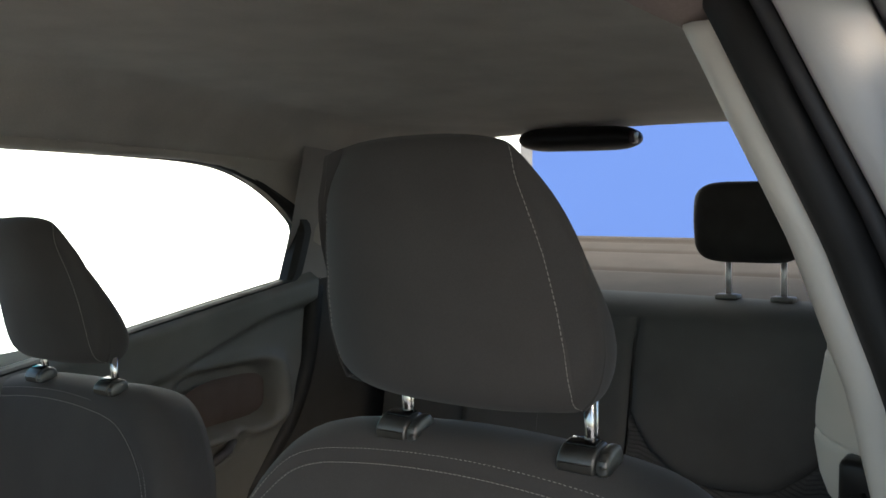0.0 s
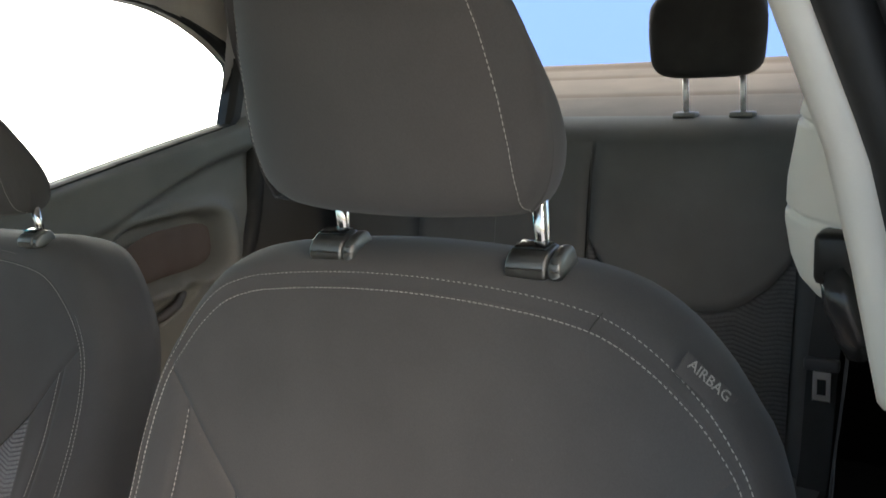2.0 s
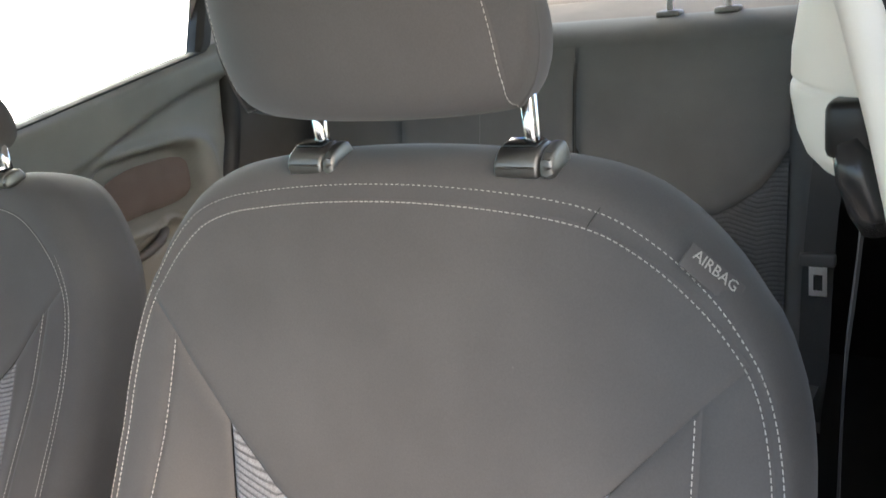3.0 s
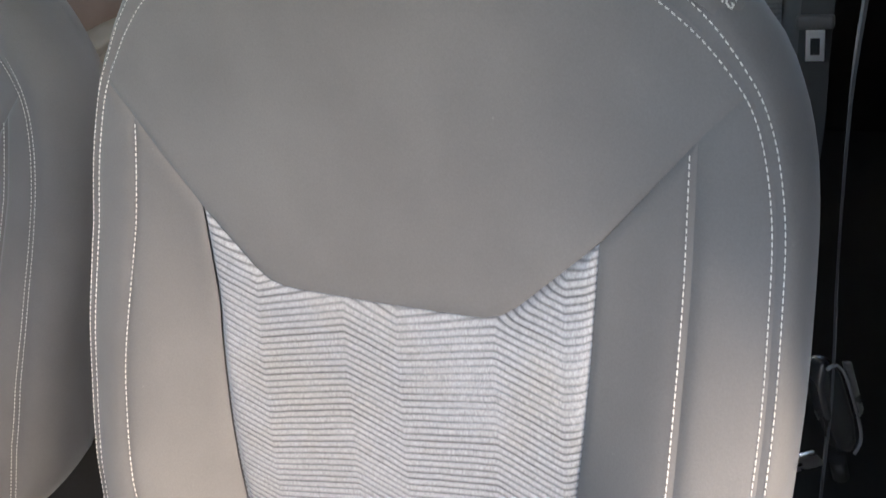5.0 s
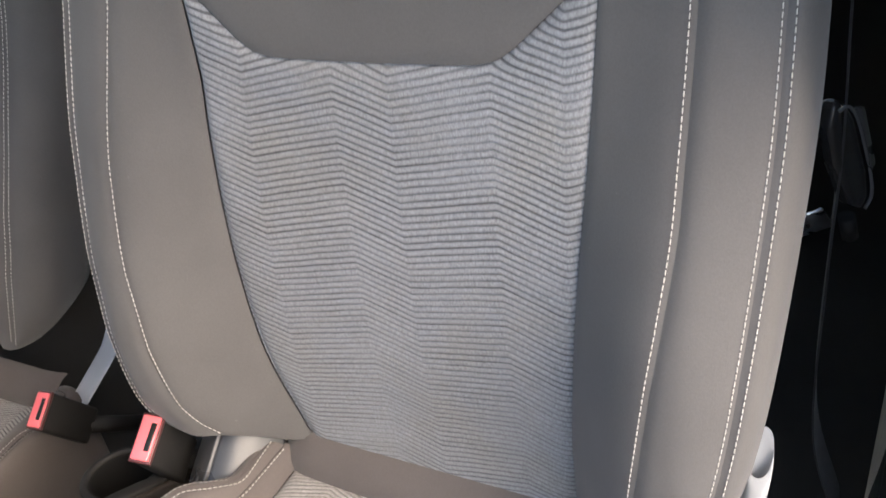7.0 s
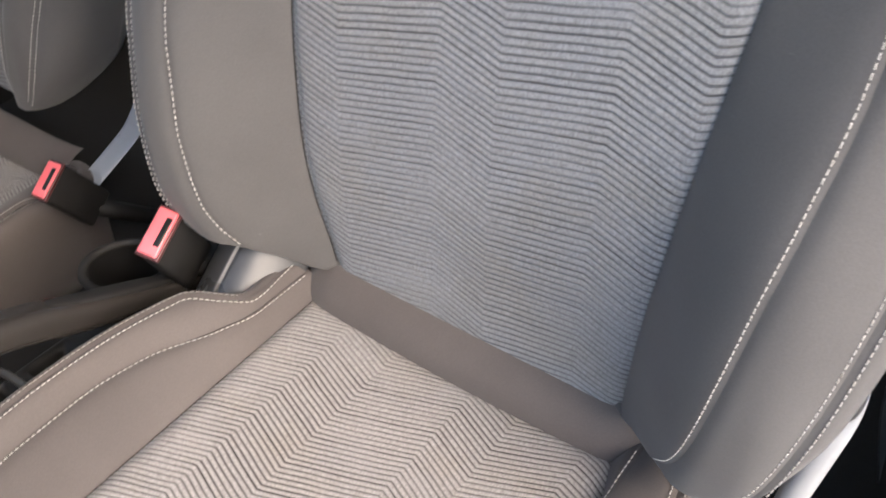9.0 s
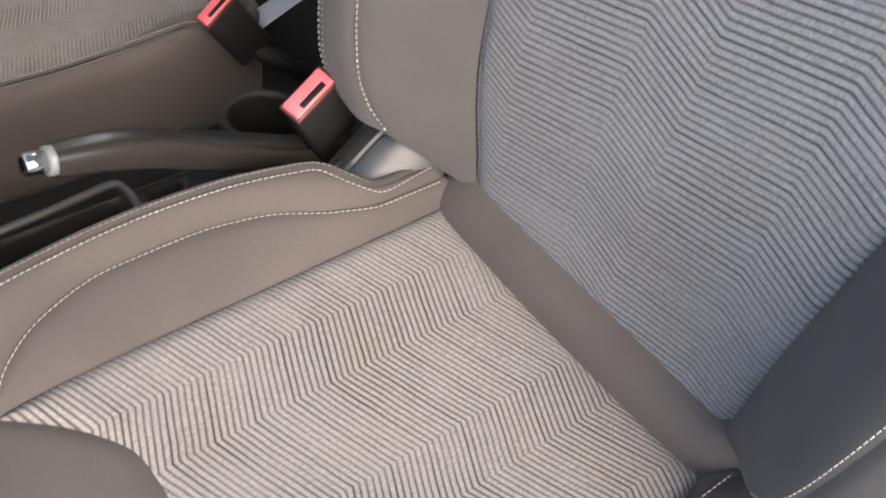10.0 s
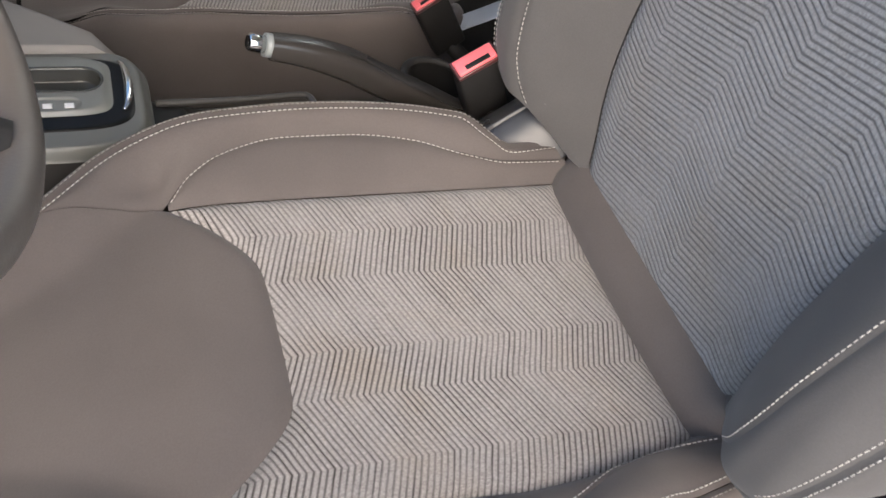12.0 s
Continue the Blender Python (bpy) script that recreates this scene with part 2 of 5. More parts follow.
def stitches(line, normal, length=0.0030, gap=0.0013, width=0.00072, lift=0.0003):
    """A row of thread stitches, each a small rounded bar, along a line of points that lies on cloth; normal: the cloth's outward way."""
    run = [0.0]
    for a, b in zip(line, line[1:]):
        run.append(run[-1] + (b - a).length)
    def at(s):
        s = min(max(s, 0), run[-1])
        i = int(np.searchsorted(run, s, side="right")) - 1
        i = min(max(i, 0), len(line) - 2)
        return line[i].lerp(line[i + 1], (s - run[i]) / max(1e-9, run[i + 1] - run[i])), i
    bm = bmesh.new()
    count = int(run[-1] / (length + gap))
    for k in range(count):
        s0 = k * (length + gap)
        a, i = at(s0)
        b, _ = at(s0 + length)
        n = normal(i) if callable(normal) else normal
        d = (b - a).normalized()
        side = d.cross(n).normalized() * width * 0.5
        mid = (a + b) / 2 + n * (lift + width * 0.45)
        lo_a, lo_b = a - n * width * 0.4, b - n * width * 0.4
        q = [bm.verts.new(v) for v in (lo_a - side, lo_a + side, lo_b + side, lo_b - side)]
        ta, tb = a.lerp(mid, 0.35) + n * lift * 0.7, b.lerp(mid, 0.35) + n * lift * 0.7
        t = [bm.verts.new(v) for v in (ta - side * 0.7, ta + side * 0.7, tb + side * 0.7, tb - side * 0.7)]
        bm.faces.new(t)
        for e in range(4):
            bm.faces.new((q[e], q[(e + 1) % 4], t[(e + 1) % 4], t[e]))
    return bm


def interp(v, xs, ys):
    return float(np.interp(v, xs, ys))


def curve(xs, ys, n=400):
    """A smooth function through the points, with no overshoot."""
    x, y = np.array(xs, float), np.array(ys, float)
    h, d = np.diff(x), np.diff(y) / np.diff(x)
    m = np.zeros(len(x))
    for i in range(1, len(x) - 1):
        if d[i - 1] * d[i] > 0:
            w0, w1 = 2 * h[i] + h[i - 1], h[i] + 2 * h[i - 1]
            m[i] = (w0 + w1) / (w0 / d[i - 1] + w1 / d[i])
    m[0], m[-1] = d[0], d[-1]
    fine = np.linspace(x[0], x[-1], n)
    i = np.clip(np.searchsorted(x, fine, side="right") - 1, 0, len(x) - 2)
    t = (fine - x[i]) / h[i]
    value = (2 * t ** 3 - 3 * t ** 2 + 1) * y[i] + (t ** 3 - 2 * t ** 2 + t) * h[i] * m[i] + (3 * t ** 2 - 2 * t ** 3) * y[i + 1] + (t ** 3 - t ** 2) * h[i] * m[i + 1]
    return lambda v: float(np.interp(v, fine, value))


def smoothstep(a, b, v):
    t = min(1, max(0, (v - a) / (b - a)))
    return t * t * (3 - 2 * t)


# ---- the place outside and the car's shell ----
def ground():
    bm = bmesh.new()
    for a in ((-60, -60), (60, -60), (60, 60), (-60, 60)):
        bm.verts.new((a[0], a[1], 0.0))
    bm.faces.new(bm.verts)
    m = plastic("paving", (0.42, 0.4, 0.37), 0.9, 60, 0.002)
    tagged(part("ground", bm, m), "pale grey paved ground under the car", "ground", kind="structure")
    # The wall's sunlit white is its own emission; both backdrops glow as well.
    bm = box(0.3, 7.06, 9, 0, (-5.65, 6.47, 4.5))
    tagged(part("wall_outside", bm, glow("glowing_white_wall", (1.0, 0.98, 0.94), 3.0)), "white building wall beside the car, glowing in place of sunlight", "wall", kind="structure")
    tagged(part("wall_edge", box(0.3, 0.32, 9, 0, (-5.65, 10.17, 4.5)), plastic("grey_render", (0.4, 0.4, 0.41), 0.8, 40)), "grey corner strip of the building wall", "wall", kind="structure")
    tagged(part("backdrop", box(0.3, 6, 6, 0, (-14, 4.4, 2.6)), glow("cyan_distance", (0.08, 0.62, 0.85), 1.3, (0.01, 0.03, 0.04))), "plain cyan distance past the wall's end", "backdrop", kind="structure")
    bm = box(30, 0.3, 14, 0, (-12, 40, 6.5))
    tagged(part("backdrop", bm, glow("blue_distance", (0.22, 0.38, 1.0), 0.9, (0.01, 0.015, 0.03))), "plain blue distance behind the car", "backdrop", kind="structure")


ground()

MID = 0.04      # the car's middle line


def roof_point(u, v):
    """The headliner's underside: u across from the passenger's side, v from the windscreen to the rear window."""
    x = -0.64 + 1.28 * u
    y = -0.80 + 1.98 * v
    a = abs(x) / 0.64
    z = 1.462 - 0.02 * a * a - 0.10 * smoothstep(0.83, 1.0, a) ** 1.4
    z -= 0.05 * smoothstep(0.45, 1.0, v) ** 1.5 * (1 - 0.6 * smoothstep(0.8, 1.0, a)) + 0.07 * smoothstep(0.3, 0.0, v) ** 1.5
    z -= 0.014 * smoothstep(0.2, 0.5, x) * smoothstep(0.7, 1.0, v)
    return Vector((MID + x, y, z))


def shell():
    tagged(part("ceiling", sheet(roof_point, 60, 50), HEADLINER), "grey-beige woven cloth headliner", "headliner", kind="structure")
    top = sheet(lambda u, v: roof_point(u, v) + Vector((0, 0, 0.045)), 24, 25)
    tagged(part("roof_panel", top, WHITE_PAINT), "white painted steel roof of the car", "roof", kind="structure")
    # floor pan
    tagged(part("floor", box(1.36, 2.9, 0.05, 0, (MID, 0.25, 0.2)), CARPET), "black carpeted car floor", "floor", kind="structure")
    for side in (-1, 1):
        tagged(part("sill", box(0.12, 2.75, 0.16, 0.02, (MID + side * 0.70, 0.28, 0.23)), BLACK_SOFT), "black door sill trim", "sill", kind="structure")
    # front bulkhead and dashboard close the car ahead of the seats
    dash = [(-1.02, 0.2), (-1.02, 0.99), (-0.93, 0.99), (-0.87, 0.95), (-0.84, 0.88), (-0.86, 0.62), (-0.95, 0.5), (-0.97, 0.2)]
    bm = solid(dash, 1.34, "x", 0.012)
    bmesh.ops.translate(bm, vec=(MID - 0.67, 0, 0), verts=bm.verts)
    tagged(part("dashboard", bm, BLACK_SOFT), "black moulded plastic dashboard ahead of the seats", "dashboard", kind="structure")
    # rear bulkhead under the shelf
    tagged(part("wall_rear", box(1.36, 0.06, 0.95, 0, (MID, 1.70, 0.68)), BLACK_SOFT), "dark boot wall behind the rear seat", "bulkhead", kind="structure")


shell()


def sill_z(y):
    """The lower edge of the rear side window."""
    return 1.025 + (y - 0.383) * 0.176


def door_end(z):
    return interp(z, (0.25, 0.5, 0.661, 0.778, 0.86, 0.959, 1.08, 1.3), (0.5, 0.56, 0.634, 0.744, 0.79, 0.82, 0.834, 0.80))


def rear_door(side, xs, name, label):
    """A rear door seen from inside: trim with a ledge and an arm pocket, pad, pull handle, window frame and pane."""
    door = thing(name, label, "car door", (xs, 0, 0), kind="structure")
    y0 = -0.12
    def skin(u, v):
        z = 0.26 + v * (sill_z(0.4) - 0.26)
        y1 = door_end(z)
        y = y0 + u * (y1 - y0)
        z = 0.26 + v * (sill_z(y) - 0.26)
        inner = 0.0
        drop = sill_z(y) - z
        ledge_low = 0.062 + 0.05 * smoothstep(0.75, 0.35, y)
        inner += 0.028 * smoothstep(ledge_low + 0.012, ledge_low - 0.012, drop) * smoothstep(-0.002, 0.016, drop)
        inner += 0.02 * smoothstep(0.08, 0.3, drop)
        # the arm pocket, sunk within a raised rim
        cy, cz = 0.588, 0.868
        tilt = (y - cy) * 0.03
        dy, dz = abs(y - cy) / 0.128, abs(z - cz - tilt) / 0.062
        r = (dy ** 4 + dz ** 4) ** 0.25
        inner += 0.016 * math.exp(-((r - 1.16) / 0.15) ** 2)
        inner -= 0.034 * smoothstep(1.02, 0.84, r)
        # the grip's hollow below
        dy, dz = abs(y - 0.56) / 0.075, abs(z - 0.768 - (y - 0.56) * 0.35) / 0.018
        r = (dy ** 3 + dz ** 3) ** (1 / 3)
        inner -= 0.022 * smoothstep(1.05, 0.8, r)
        lower = smoothstep(0.62, 0.5, z) * 0.012
        return Vector((-side * (0.0 + inner + lower), y, z))
    part("trim_panel", sheet(skin, 150, 130), DOOR_PLASTIC, door)
    def pad(u, v):
        a, r = 2 * math.pi * u, v
        c, s = math.cos(a), math.sin(a)
        m = (abs(c) ** 4 + abs(s) ** 4) ** -0.25
        y, z = 0.59 + 0.106 * c * m * r, 0.864 + 0.044 * s * m * r
        z += (y - 0.58) * 0.03 - 0.12 * max(0, 0.56 - y) * 1.2
        return Vector((-side * (0.0 - 0.004 + 0.01 * (1 - r ** 4)), y, z))
    part("arm_pad", sheet(pad, 32, 10, close_u=True), plastic("brown_grey_cloth", (0.13, 0.1, 0.088), 0.85, 900), door, "brown-grey cloth arm pad")
    part("pull_handle", tube([(-side * 0.012, 0.505, 0.747), (-side * 0.026, 0.54, 0.757), (-side * 0.026, 0.575, 0.771), (-side * 0.012, 0.60, 0.785)], 0.0085, 12), SILVER, door, "silver-grey pull handle")
    # window frame: a black channel round the opening
    round_top = smooth_path([(y, z, 0) for y, z in [(0.755, 1.0905), (0.786, 1.185), (0.781, 1.205), (0.735, 1.245), (0.670, 1.283), (0.60, 1.308), (0.52, 1.32), (0.40, 1.324), (0.25, 1.325)]], 40)
    loop = [(-0.13, sill_z(-0.13)), (0.383, 1.025), (0.553, 1.056)] + [(p.x, p.y) for p in round_top] + [(0.1, 1.325), (-0.13, 1.322)]
    bm = bmesh.new()
    mid = Vector((0.4, 1.18))
    rings = []
    for grow, dx in ((1.0, 0.02), (1.0, -0.004), (1.035, -0.012), (1.085, -0.012), (1.1, 0.02)):
        ring = []
        for y, z in loop:
            g = grow if z > 1.1 else 1 + (grow - 1) * 0.6
            q = mid + (Vector((y, z)) - mid) * g
            ring.append(bm.verts.new((side * dx, q.x, q.y)))
        rings.append(ring)
    n = len(loop)
    for a, b in zip(rings, rings[1:]):
        for i in range(n):
            bm.faces.new((a[i], a[(i + 1) % n], b[(i + 1) % n], b[i]))
    part("window_frame", bm, RUBBER, door, "black rubber window frame")
    bm = bmesh.new()
    bm.faces.new([bm.verts.new((side * 0.012, y, z)) for y, z in loop])
    bmesh.ops.solidify(bm, geom=bm.faces[:], thickness=0.004)
    pane = part("pane", bm, GLASS, door, "clear window pane")
    pane.visible_shadow = False
    skin_out = solid([(-0.05, 0.25), (0.55, 0.25), (0.75, 0.55), (0.86, 0.8), (0.86, 1.05), (-0.05, 0.98)], 0.004, "x")
    outer = part("outer_skin", skin_out, WHITE_PAINT, door, "white painted outer skin")
    outer.location = (side * 0.07, 0, 0)
    return door


rear_door(-1, -0.622, "door_1", "dark plastic rear passenger-side door with arm pocket, closed")
rear_door(1, 0.702, "door_2", "dark plastic rear driver-side door, closed")


def front_door_shut():
    """The passenger's front door: sill, pillar and pane, closed."""
    door = thing("door_3", "dark plastic front passenger door with window, closed", "car door", (-0.622, 0, 0), kind="structure")
    part("trim_panel", box(0.06, 0.95, 0.72, 0.02, (-0.02, -0.55, 0.63)), DOOR_PLASTIC, door)
    bm = box(0.004, 0.95, 0.36, 0, (-0.02, -0.55, 1.16))
    part("pane", bm, GLASS, door, "clear window pane").visible_shadow = False


front_door_shut()


def pillar_x(z):
    """The inner front edge of the door pillar, which leans in towards the roof."""
    return interp(z, (0.25, 0.6, 0.9, 1.0, 1.084, 1.136, 1.213, 1.245, 1.278, 1.328, 1.40), (0.70, 0.70, 0.688, 0.674, 0.656, 0.643, 0.613, 0.597, 0.580, 0.555, 0.518))


def swept(section, z0, z1, n=40, mirror=False):
    """A closed section of (x off the pillar's edge, y) swept up the pillar."""
    m = len(section)
    bm = bmesh.new()
    rings = []
    for j in range(n + 1):
        z = z0 + (z1 - z0) * j / n
        x0 = pillar_x(z)
        ring = []
        for dx, y in section:
            x = x0 + dx
            ring.append(bm.verts.new((2 * MID - x if mirror else x, y, z)))
        rings.append(ring)
    for a, b in zip(rings, rings[1:]):
        for i in range(m):
            f = bm.faces.new((a[i], a[(i + 1) % m], b[(i + 1) % m], b[i]))
            f.smooth = True
    bm.faces.new(rings[0]), bm.faces.new(rings[-1])
    return bm


def centre_pillar():
    pillar = thing("centre_pillar", "light grey plastic door pillar with black rubber seal", "pillar", kind="structure")
    trim = [(0.0, -0.095), (0.001, -0.108), (0.005, -0.117), (0.013, -0.122), (0.022, -0.121), (0.028, -0.112), (0.036, 0.0), (0.036, 0.07), (0.0, 0.09), (-0.004, 0.05), (-0.004, -0.05)]
    part("upper_trim", swept(trim, 1.02, 1.334), PILLAR_GREY, pillar)
    low = [(0.004, -0.09), (0.008, -0.11), (0.02, -0.118), (0.03, -0.1), (0.03, 0.1), (0.0, 0.1)]
    part("lower_trim", swept(low, 0.22, 1.022), BLACK_SOFT, pillar, "matt black lower trim")
    ring = [(0.034 + 0.014 * math.cos(a), -0.116 + 0.014 * math.sin(a)) for a in np.linspace(0, 2 * math.pi, 14, endpoint=False)]
    part("door_seal", swept(ring, 0.25, 1.40, 60), RUBBER, pillar, "black rubber door seal")
    flange = [(0.0455, -0.10), (0.046, -0.12), (0.049, -0.128), (0.054, -0.131), (0.0575, -0.128), (0.0575, -0.08), (0.0455, -0.08)]
    part("flange", swept(flange, 0.25, 1.40), plastic("charcoal_trim", (0.06, 0.06, 0.065), 0.5), pillar, "charcoal inner flange")
    body = [(0.0585, -0.126), (0.062, -0.135), (0.074, -0.139), (0.086, -0.135), (0.10, -0.11), (0.10, 0.06), (0.0585, 0.06)]
    part("body_edge", swept(body, 0.25, 1.41), WHITE_PAINT, pillar, "white painted body edge")
    outer = [(0.1015, -0.10), (0.108, -0.112), (0.116, -0.105), (0.12, 0.05), (0.1015, 0.05)]
    part("outer_strip", swept(outer, 0.25, 1.41), plastic("grey_strip", (0.3, 0.3, 0.31), 0.4), pillar, "grey outer strip")

    def cover(u, v):
        z = 1.046 + 0.165 * v
        inx = interp(z, (1.046, 1.05, 1.058, 1.07, 1.089, 1.113, 1.148, 1.175, 1.195, 1.211), (0.634, 0.624, 0.616, 0.611, 0.6075, 0.6085, 0.6145, 0.6225, 0.63, 0.636))
        a = math.pi * (u - 0.02) / 0.96
        base = max(pillar_x(z) + 0.004, inx + 0.006)
        bulge = base - inx
        for g in (1.098, 1.148):
            bulge -= 0.005 * math.exp(-((z - g - 0.012 * (u - 0.5)) / 0.0013) ** 2)
        return Vector((base - bulge * math.sin(a) ** 0.6 if 0 < a < math.pi else base, -0.072 + 0.125 * u, z))
    part("belt_cover", sheet(cover, 40, 110), PILLAR_GREY, pillar, "cream-grey belt height adjuster cover with two slits")
    part("belt_slot", box(0.022, 0.030, 0.027, 0.004, (0.646, -0.064, 1.079)), BLACK, pillar, "black belt slot")
    other = [(0.0, -0.095), (0.03, -0.12), (0.05, -0.1), (0.05, 0.07), (0.0, 0.09)]
    far = thing("centre_pillar", "light grey plastic door pillar on the passenger side", "pillar", kind="structure")
    part("upper_trim", swept([(dx, y - 0.11) for dx, y in other], 0.2, 1.375, 30, True), PILLAR_GREY, far)


centre_pillar()


def rear_corner(side, name):
    """The rear pillar between the door's window and the rear window: dark trim below, grey lining above."""
    xs = MID + side * 0.672
    corner = thing(name, "rear pillar with grey lining over dark trim beside the rear window", "pillar", kind="structure")
    def fn(z0, z1):
        def point(u, v):
            z = z0 + v * (z1 - z0)
            y0 = door_end(z) - 0.05
            y = y0 + (1.67 - y0) * u
            top = interp(y, (0.75, 1.0, 1.19, 1.66), (1.37, 1.385, 1.42, 1.17))
            z = min(z, top) if z1 > 1.2 else z
            tumble = 0.10 * smoothstep(1.02, 1.40, z)
            out = 0.03 if z1 > 1.2 else 0.0
            return Vector((xs + side * out - side * (0.10 * smoothstep(0.1, 1.0, u) + tumble), y, z))
        return point
    part("lining", sheet(fn(1.085, 1.42), 30, 24), plastic("pillar_lining", (0.36, 0.34, 0.32), 0.7), corner, "grey pillar lining")
    part("lower_trim", sheet(fn(0.24, 1.088), 30, 30), plastic("charcoal_quarter_trim", (0.07, 0.068, 0.064), 0.55), corner, "dark plastic quarter trim")
    seal = smooth_path([(xs - side * 0.012, door_end(z) + 0.004, z) for z in np.linspace(0.3, 1.075, 12)], 40)
    part("door_seal", tube(seal, 0.022, 12), RUBBER, corner, "black rubber door seal")


rear_corner(-1, "rear_pillar")
rear_corner(1, "rear_pillar")


def cant_rail(side):
    """The strip of headliner that comes down from the roof's edge to the door's window frame."""
    def fn(u, v):
        top = roof_point(0.0 if side < 0 else 1.0, 0.06 + 0.93 * u)
        y = top.y
        low = Vector((MID + side * 0.668, y, interp(y, (-0.8, -0.5, 0.5, 0.59, 0.67, 0.735, 0.784, 0.86, 1.0, 1.2), (1.30, 1.325, 1.325, 1.315, 1.28, 1.237, 1.20, 1.16, 1.12, 1.12))))
        q = top.lerp(low, v)
        q.x -= side * 0.010 * math.sin(math.pi * v)
        q.z -= 0.006 * math.sin(math.pi * v)
        return q
    return sheet(fn, 50, 12)


edge_path = smooth_path([(0.66, 0.30, 1.338), (0.625, 0.1, 1.345), (0.585, -0.05, 1.350), (0.548, -0.13, 1.366), (0.51, -0.21, 1.395)], 30)
tagged(part("cant_rail", tube(edge_path, 0.026, 20), cloth("headliner_edge_cloth", (0.36, 0.30, 0.27), 0.05, 900)), "brown-grey headliner edge over the door pillar", "headliner", kind="structure")
tagged(part("cant_rail", cant_rail(-1), HEADLINER), "headliner edge over the passenger-side doors", "headliner", kind="structure")


def shelf():
    def fn(u, v):
        y = 1.06 + 0.6 * v
        z = 1.066 + (y - 1.06) * 0.168
        for g, d in ((1.3, 0.006), (1.5, 0.007), (1.61, 0.004)):
            z -= d * math.exp(-((y - g) / 0.012) ** 2)
        if y > 1.63:
            z += 0.004
        return Vector((MID - 0.56 + 1.12 * u, y, z))
    tagged(part("rear_shelf", sheet(fn, 8, 90), SHELF), "brown-grey felt rear shelf with pressed ridges", "shelf", kind="structure")
    bm = bmesh.new()
    pts = [(-0.50, 1.20, 1.412), (0.58, 1.20, 1.412), (0.54, 1.645, 1.168), (-0.46, 1.645, 1.168)]
    bm.faces.new([bm.verts.new(p) for p in pts])
    bmesh.ops.solidify(bm, geom=bm.faces[:], thickness=0.004)
    w = tagged(part("window_1", bm, GLASS), "clear sloping rear window", "window", kind="structure")
    w.visible_shadow = False
    bm = bmesh.new()
    pts = [(-0.54, -0.78, 1.405), (0.62, -0.78, 1.405), (0.66, -1.3, 0.98), (-0.58, -1.3, 0.98)]
    bm.faces.new([bm.verts.new(p) for p in pts])
    bmesh.ops.solidify(bm, geom=bm.faces[:], thickness=0.005)
    w = tagged(part("window_2", bm, GLASS), "clear sloping windscreen", "window", kind="structure")
    w.visible_shadow = False


shelf()


def brake_light():
    lamp = thing("brake_light", "black plastic high brake light under the headliner", "brake light", (-0.134, 1.12, 1.385))
    def fn(u, v):
        a = 2 * math.pi * v
        s = 2 * u - 1
        w = (1 - abs(s) ** 5) ** 0.5 if abs(s) < 1 else 0.0
        low = -0.025 * w
        high = 0.026 * w
        c, d = math.cos(a), math.sin(a)
        return Vector((s * 0.139, 0.05 * c * w, high * max(0, d) + low * max(0, -d) - 0.002 * s))
    part("housing", sheet(fn, 40, 20), BLACK, lamp)
    part("lens", box(0.012, 0.03, 0.026, 0.004, (0.13, -0.02, -0.002)), plastic("dark_lens", (0.05, 0.03, 0.03), 0.1), lamp, "dark glossy lens edge")


brake_light()


# ---- front seats ----
# the backrest's middle line
back_y = curve((0.40, 0.472, 0.55, 0.65, 0.75, 0.806, 0.857, 0.915, 1.0, 1.06), (-0.13, -0.133, -0.135, -0.125, -0.105, -0.089, -0.075, -0.061, -0.046, -0.034))


def insert_x(z, side=1):
    """Half the insert's width; worn a little wider towards the door."""
    if side > 0:
        return interp(z, (0.468, 0.546, 0.6, 0.644, 0.7, 0.745, 0.786, 0.86), (0.123, 0.128, 0.133, 0.137, 0.143, 0.148, 0.151, 0.155))
    return interp(z, (0.468, 0.5, 0.53, 0.567, 0.61, 0.65, 0.723, 0.786, 0.86), (0.118, 0.122, 0.128, 0.133, 0.1365, 0.138, 0.139, 0.140, 0.152))


inner_x = curve((0.502, 0.515, 0.535, 0.56, 0.6, 0.65, 0.69, 0.75, 0.92), (0.167, 0.176, 0.184, 0.190, 0.196, 0.202, 0.207, 0.212, 0.210))


ARC_Z = (0.506, 0.516, 0.535, 0.57, 0.63, 0.70, 0.78, 0.87, 0.92, 0.945)
ARC_X = (0.200, 0.214, 0.226, 0.236, 0.246, 0.252, 0.256, 0.254, 0.246, 0.236)


arc_x = curve(ARC_Z, ARC_X)


ARC_TOP = curve((0, 0.042, 0.097, 0.140, 0.173, 0.2, 0.221, 0.236), (1.030, 1.029, 1.025, 1.018, 1.003, 0.984, 0.963, 0.945))


def arc_top(x):
    """The backrest's upper edge; the shoulder towards the console is a little fuller."""
    return ARC_TOP(abs(x)) + (0.007 * math.exp(-((x + 0.185) / 0.035) ** 2) if x < 0 else 0.0)


def mirrored(points):
    """The console side's half of an outline, from the door side's."""
    return [(-x, arc_top(-x) if z > 0.946 else z) for x, z in reversed(points)]


def up_seam(x):
    return interp(abs(x), (0, 0.075, 0.09, 0.103, 0.154, 0.21, 0.236), (0.803, 0.804, 0.807, 0.815, 0.858, 0.92, 0.945))


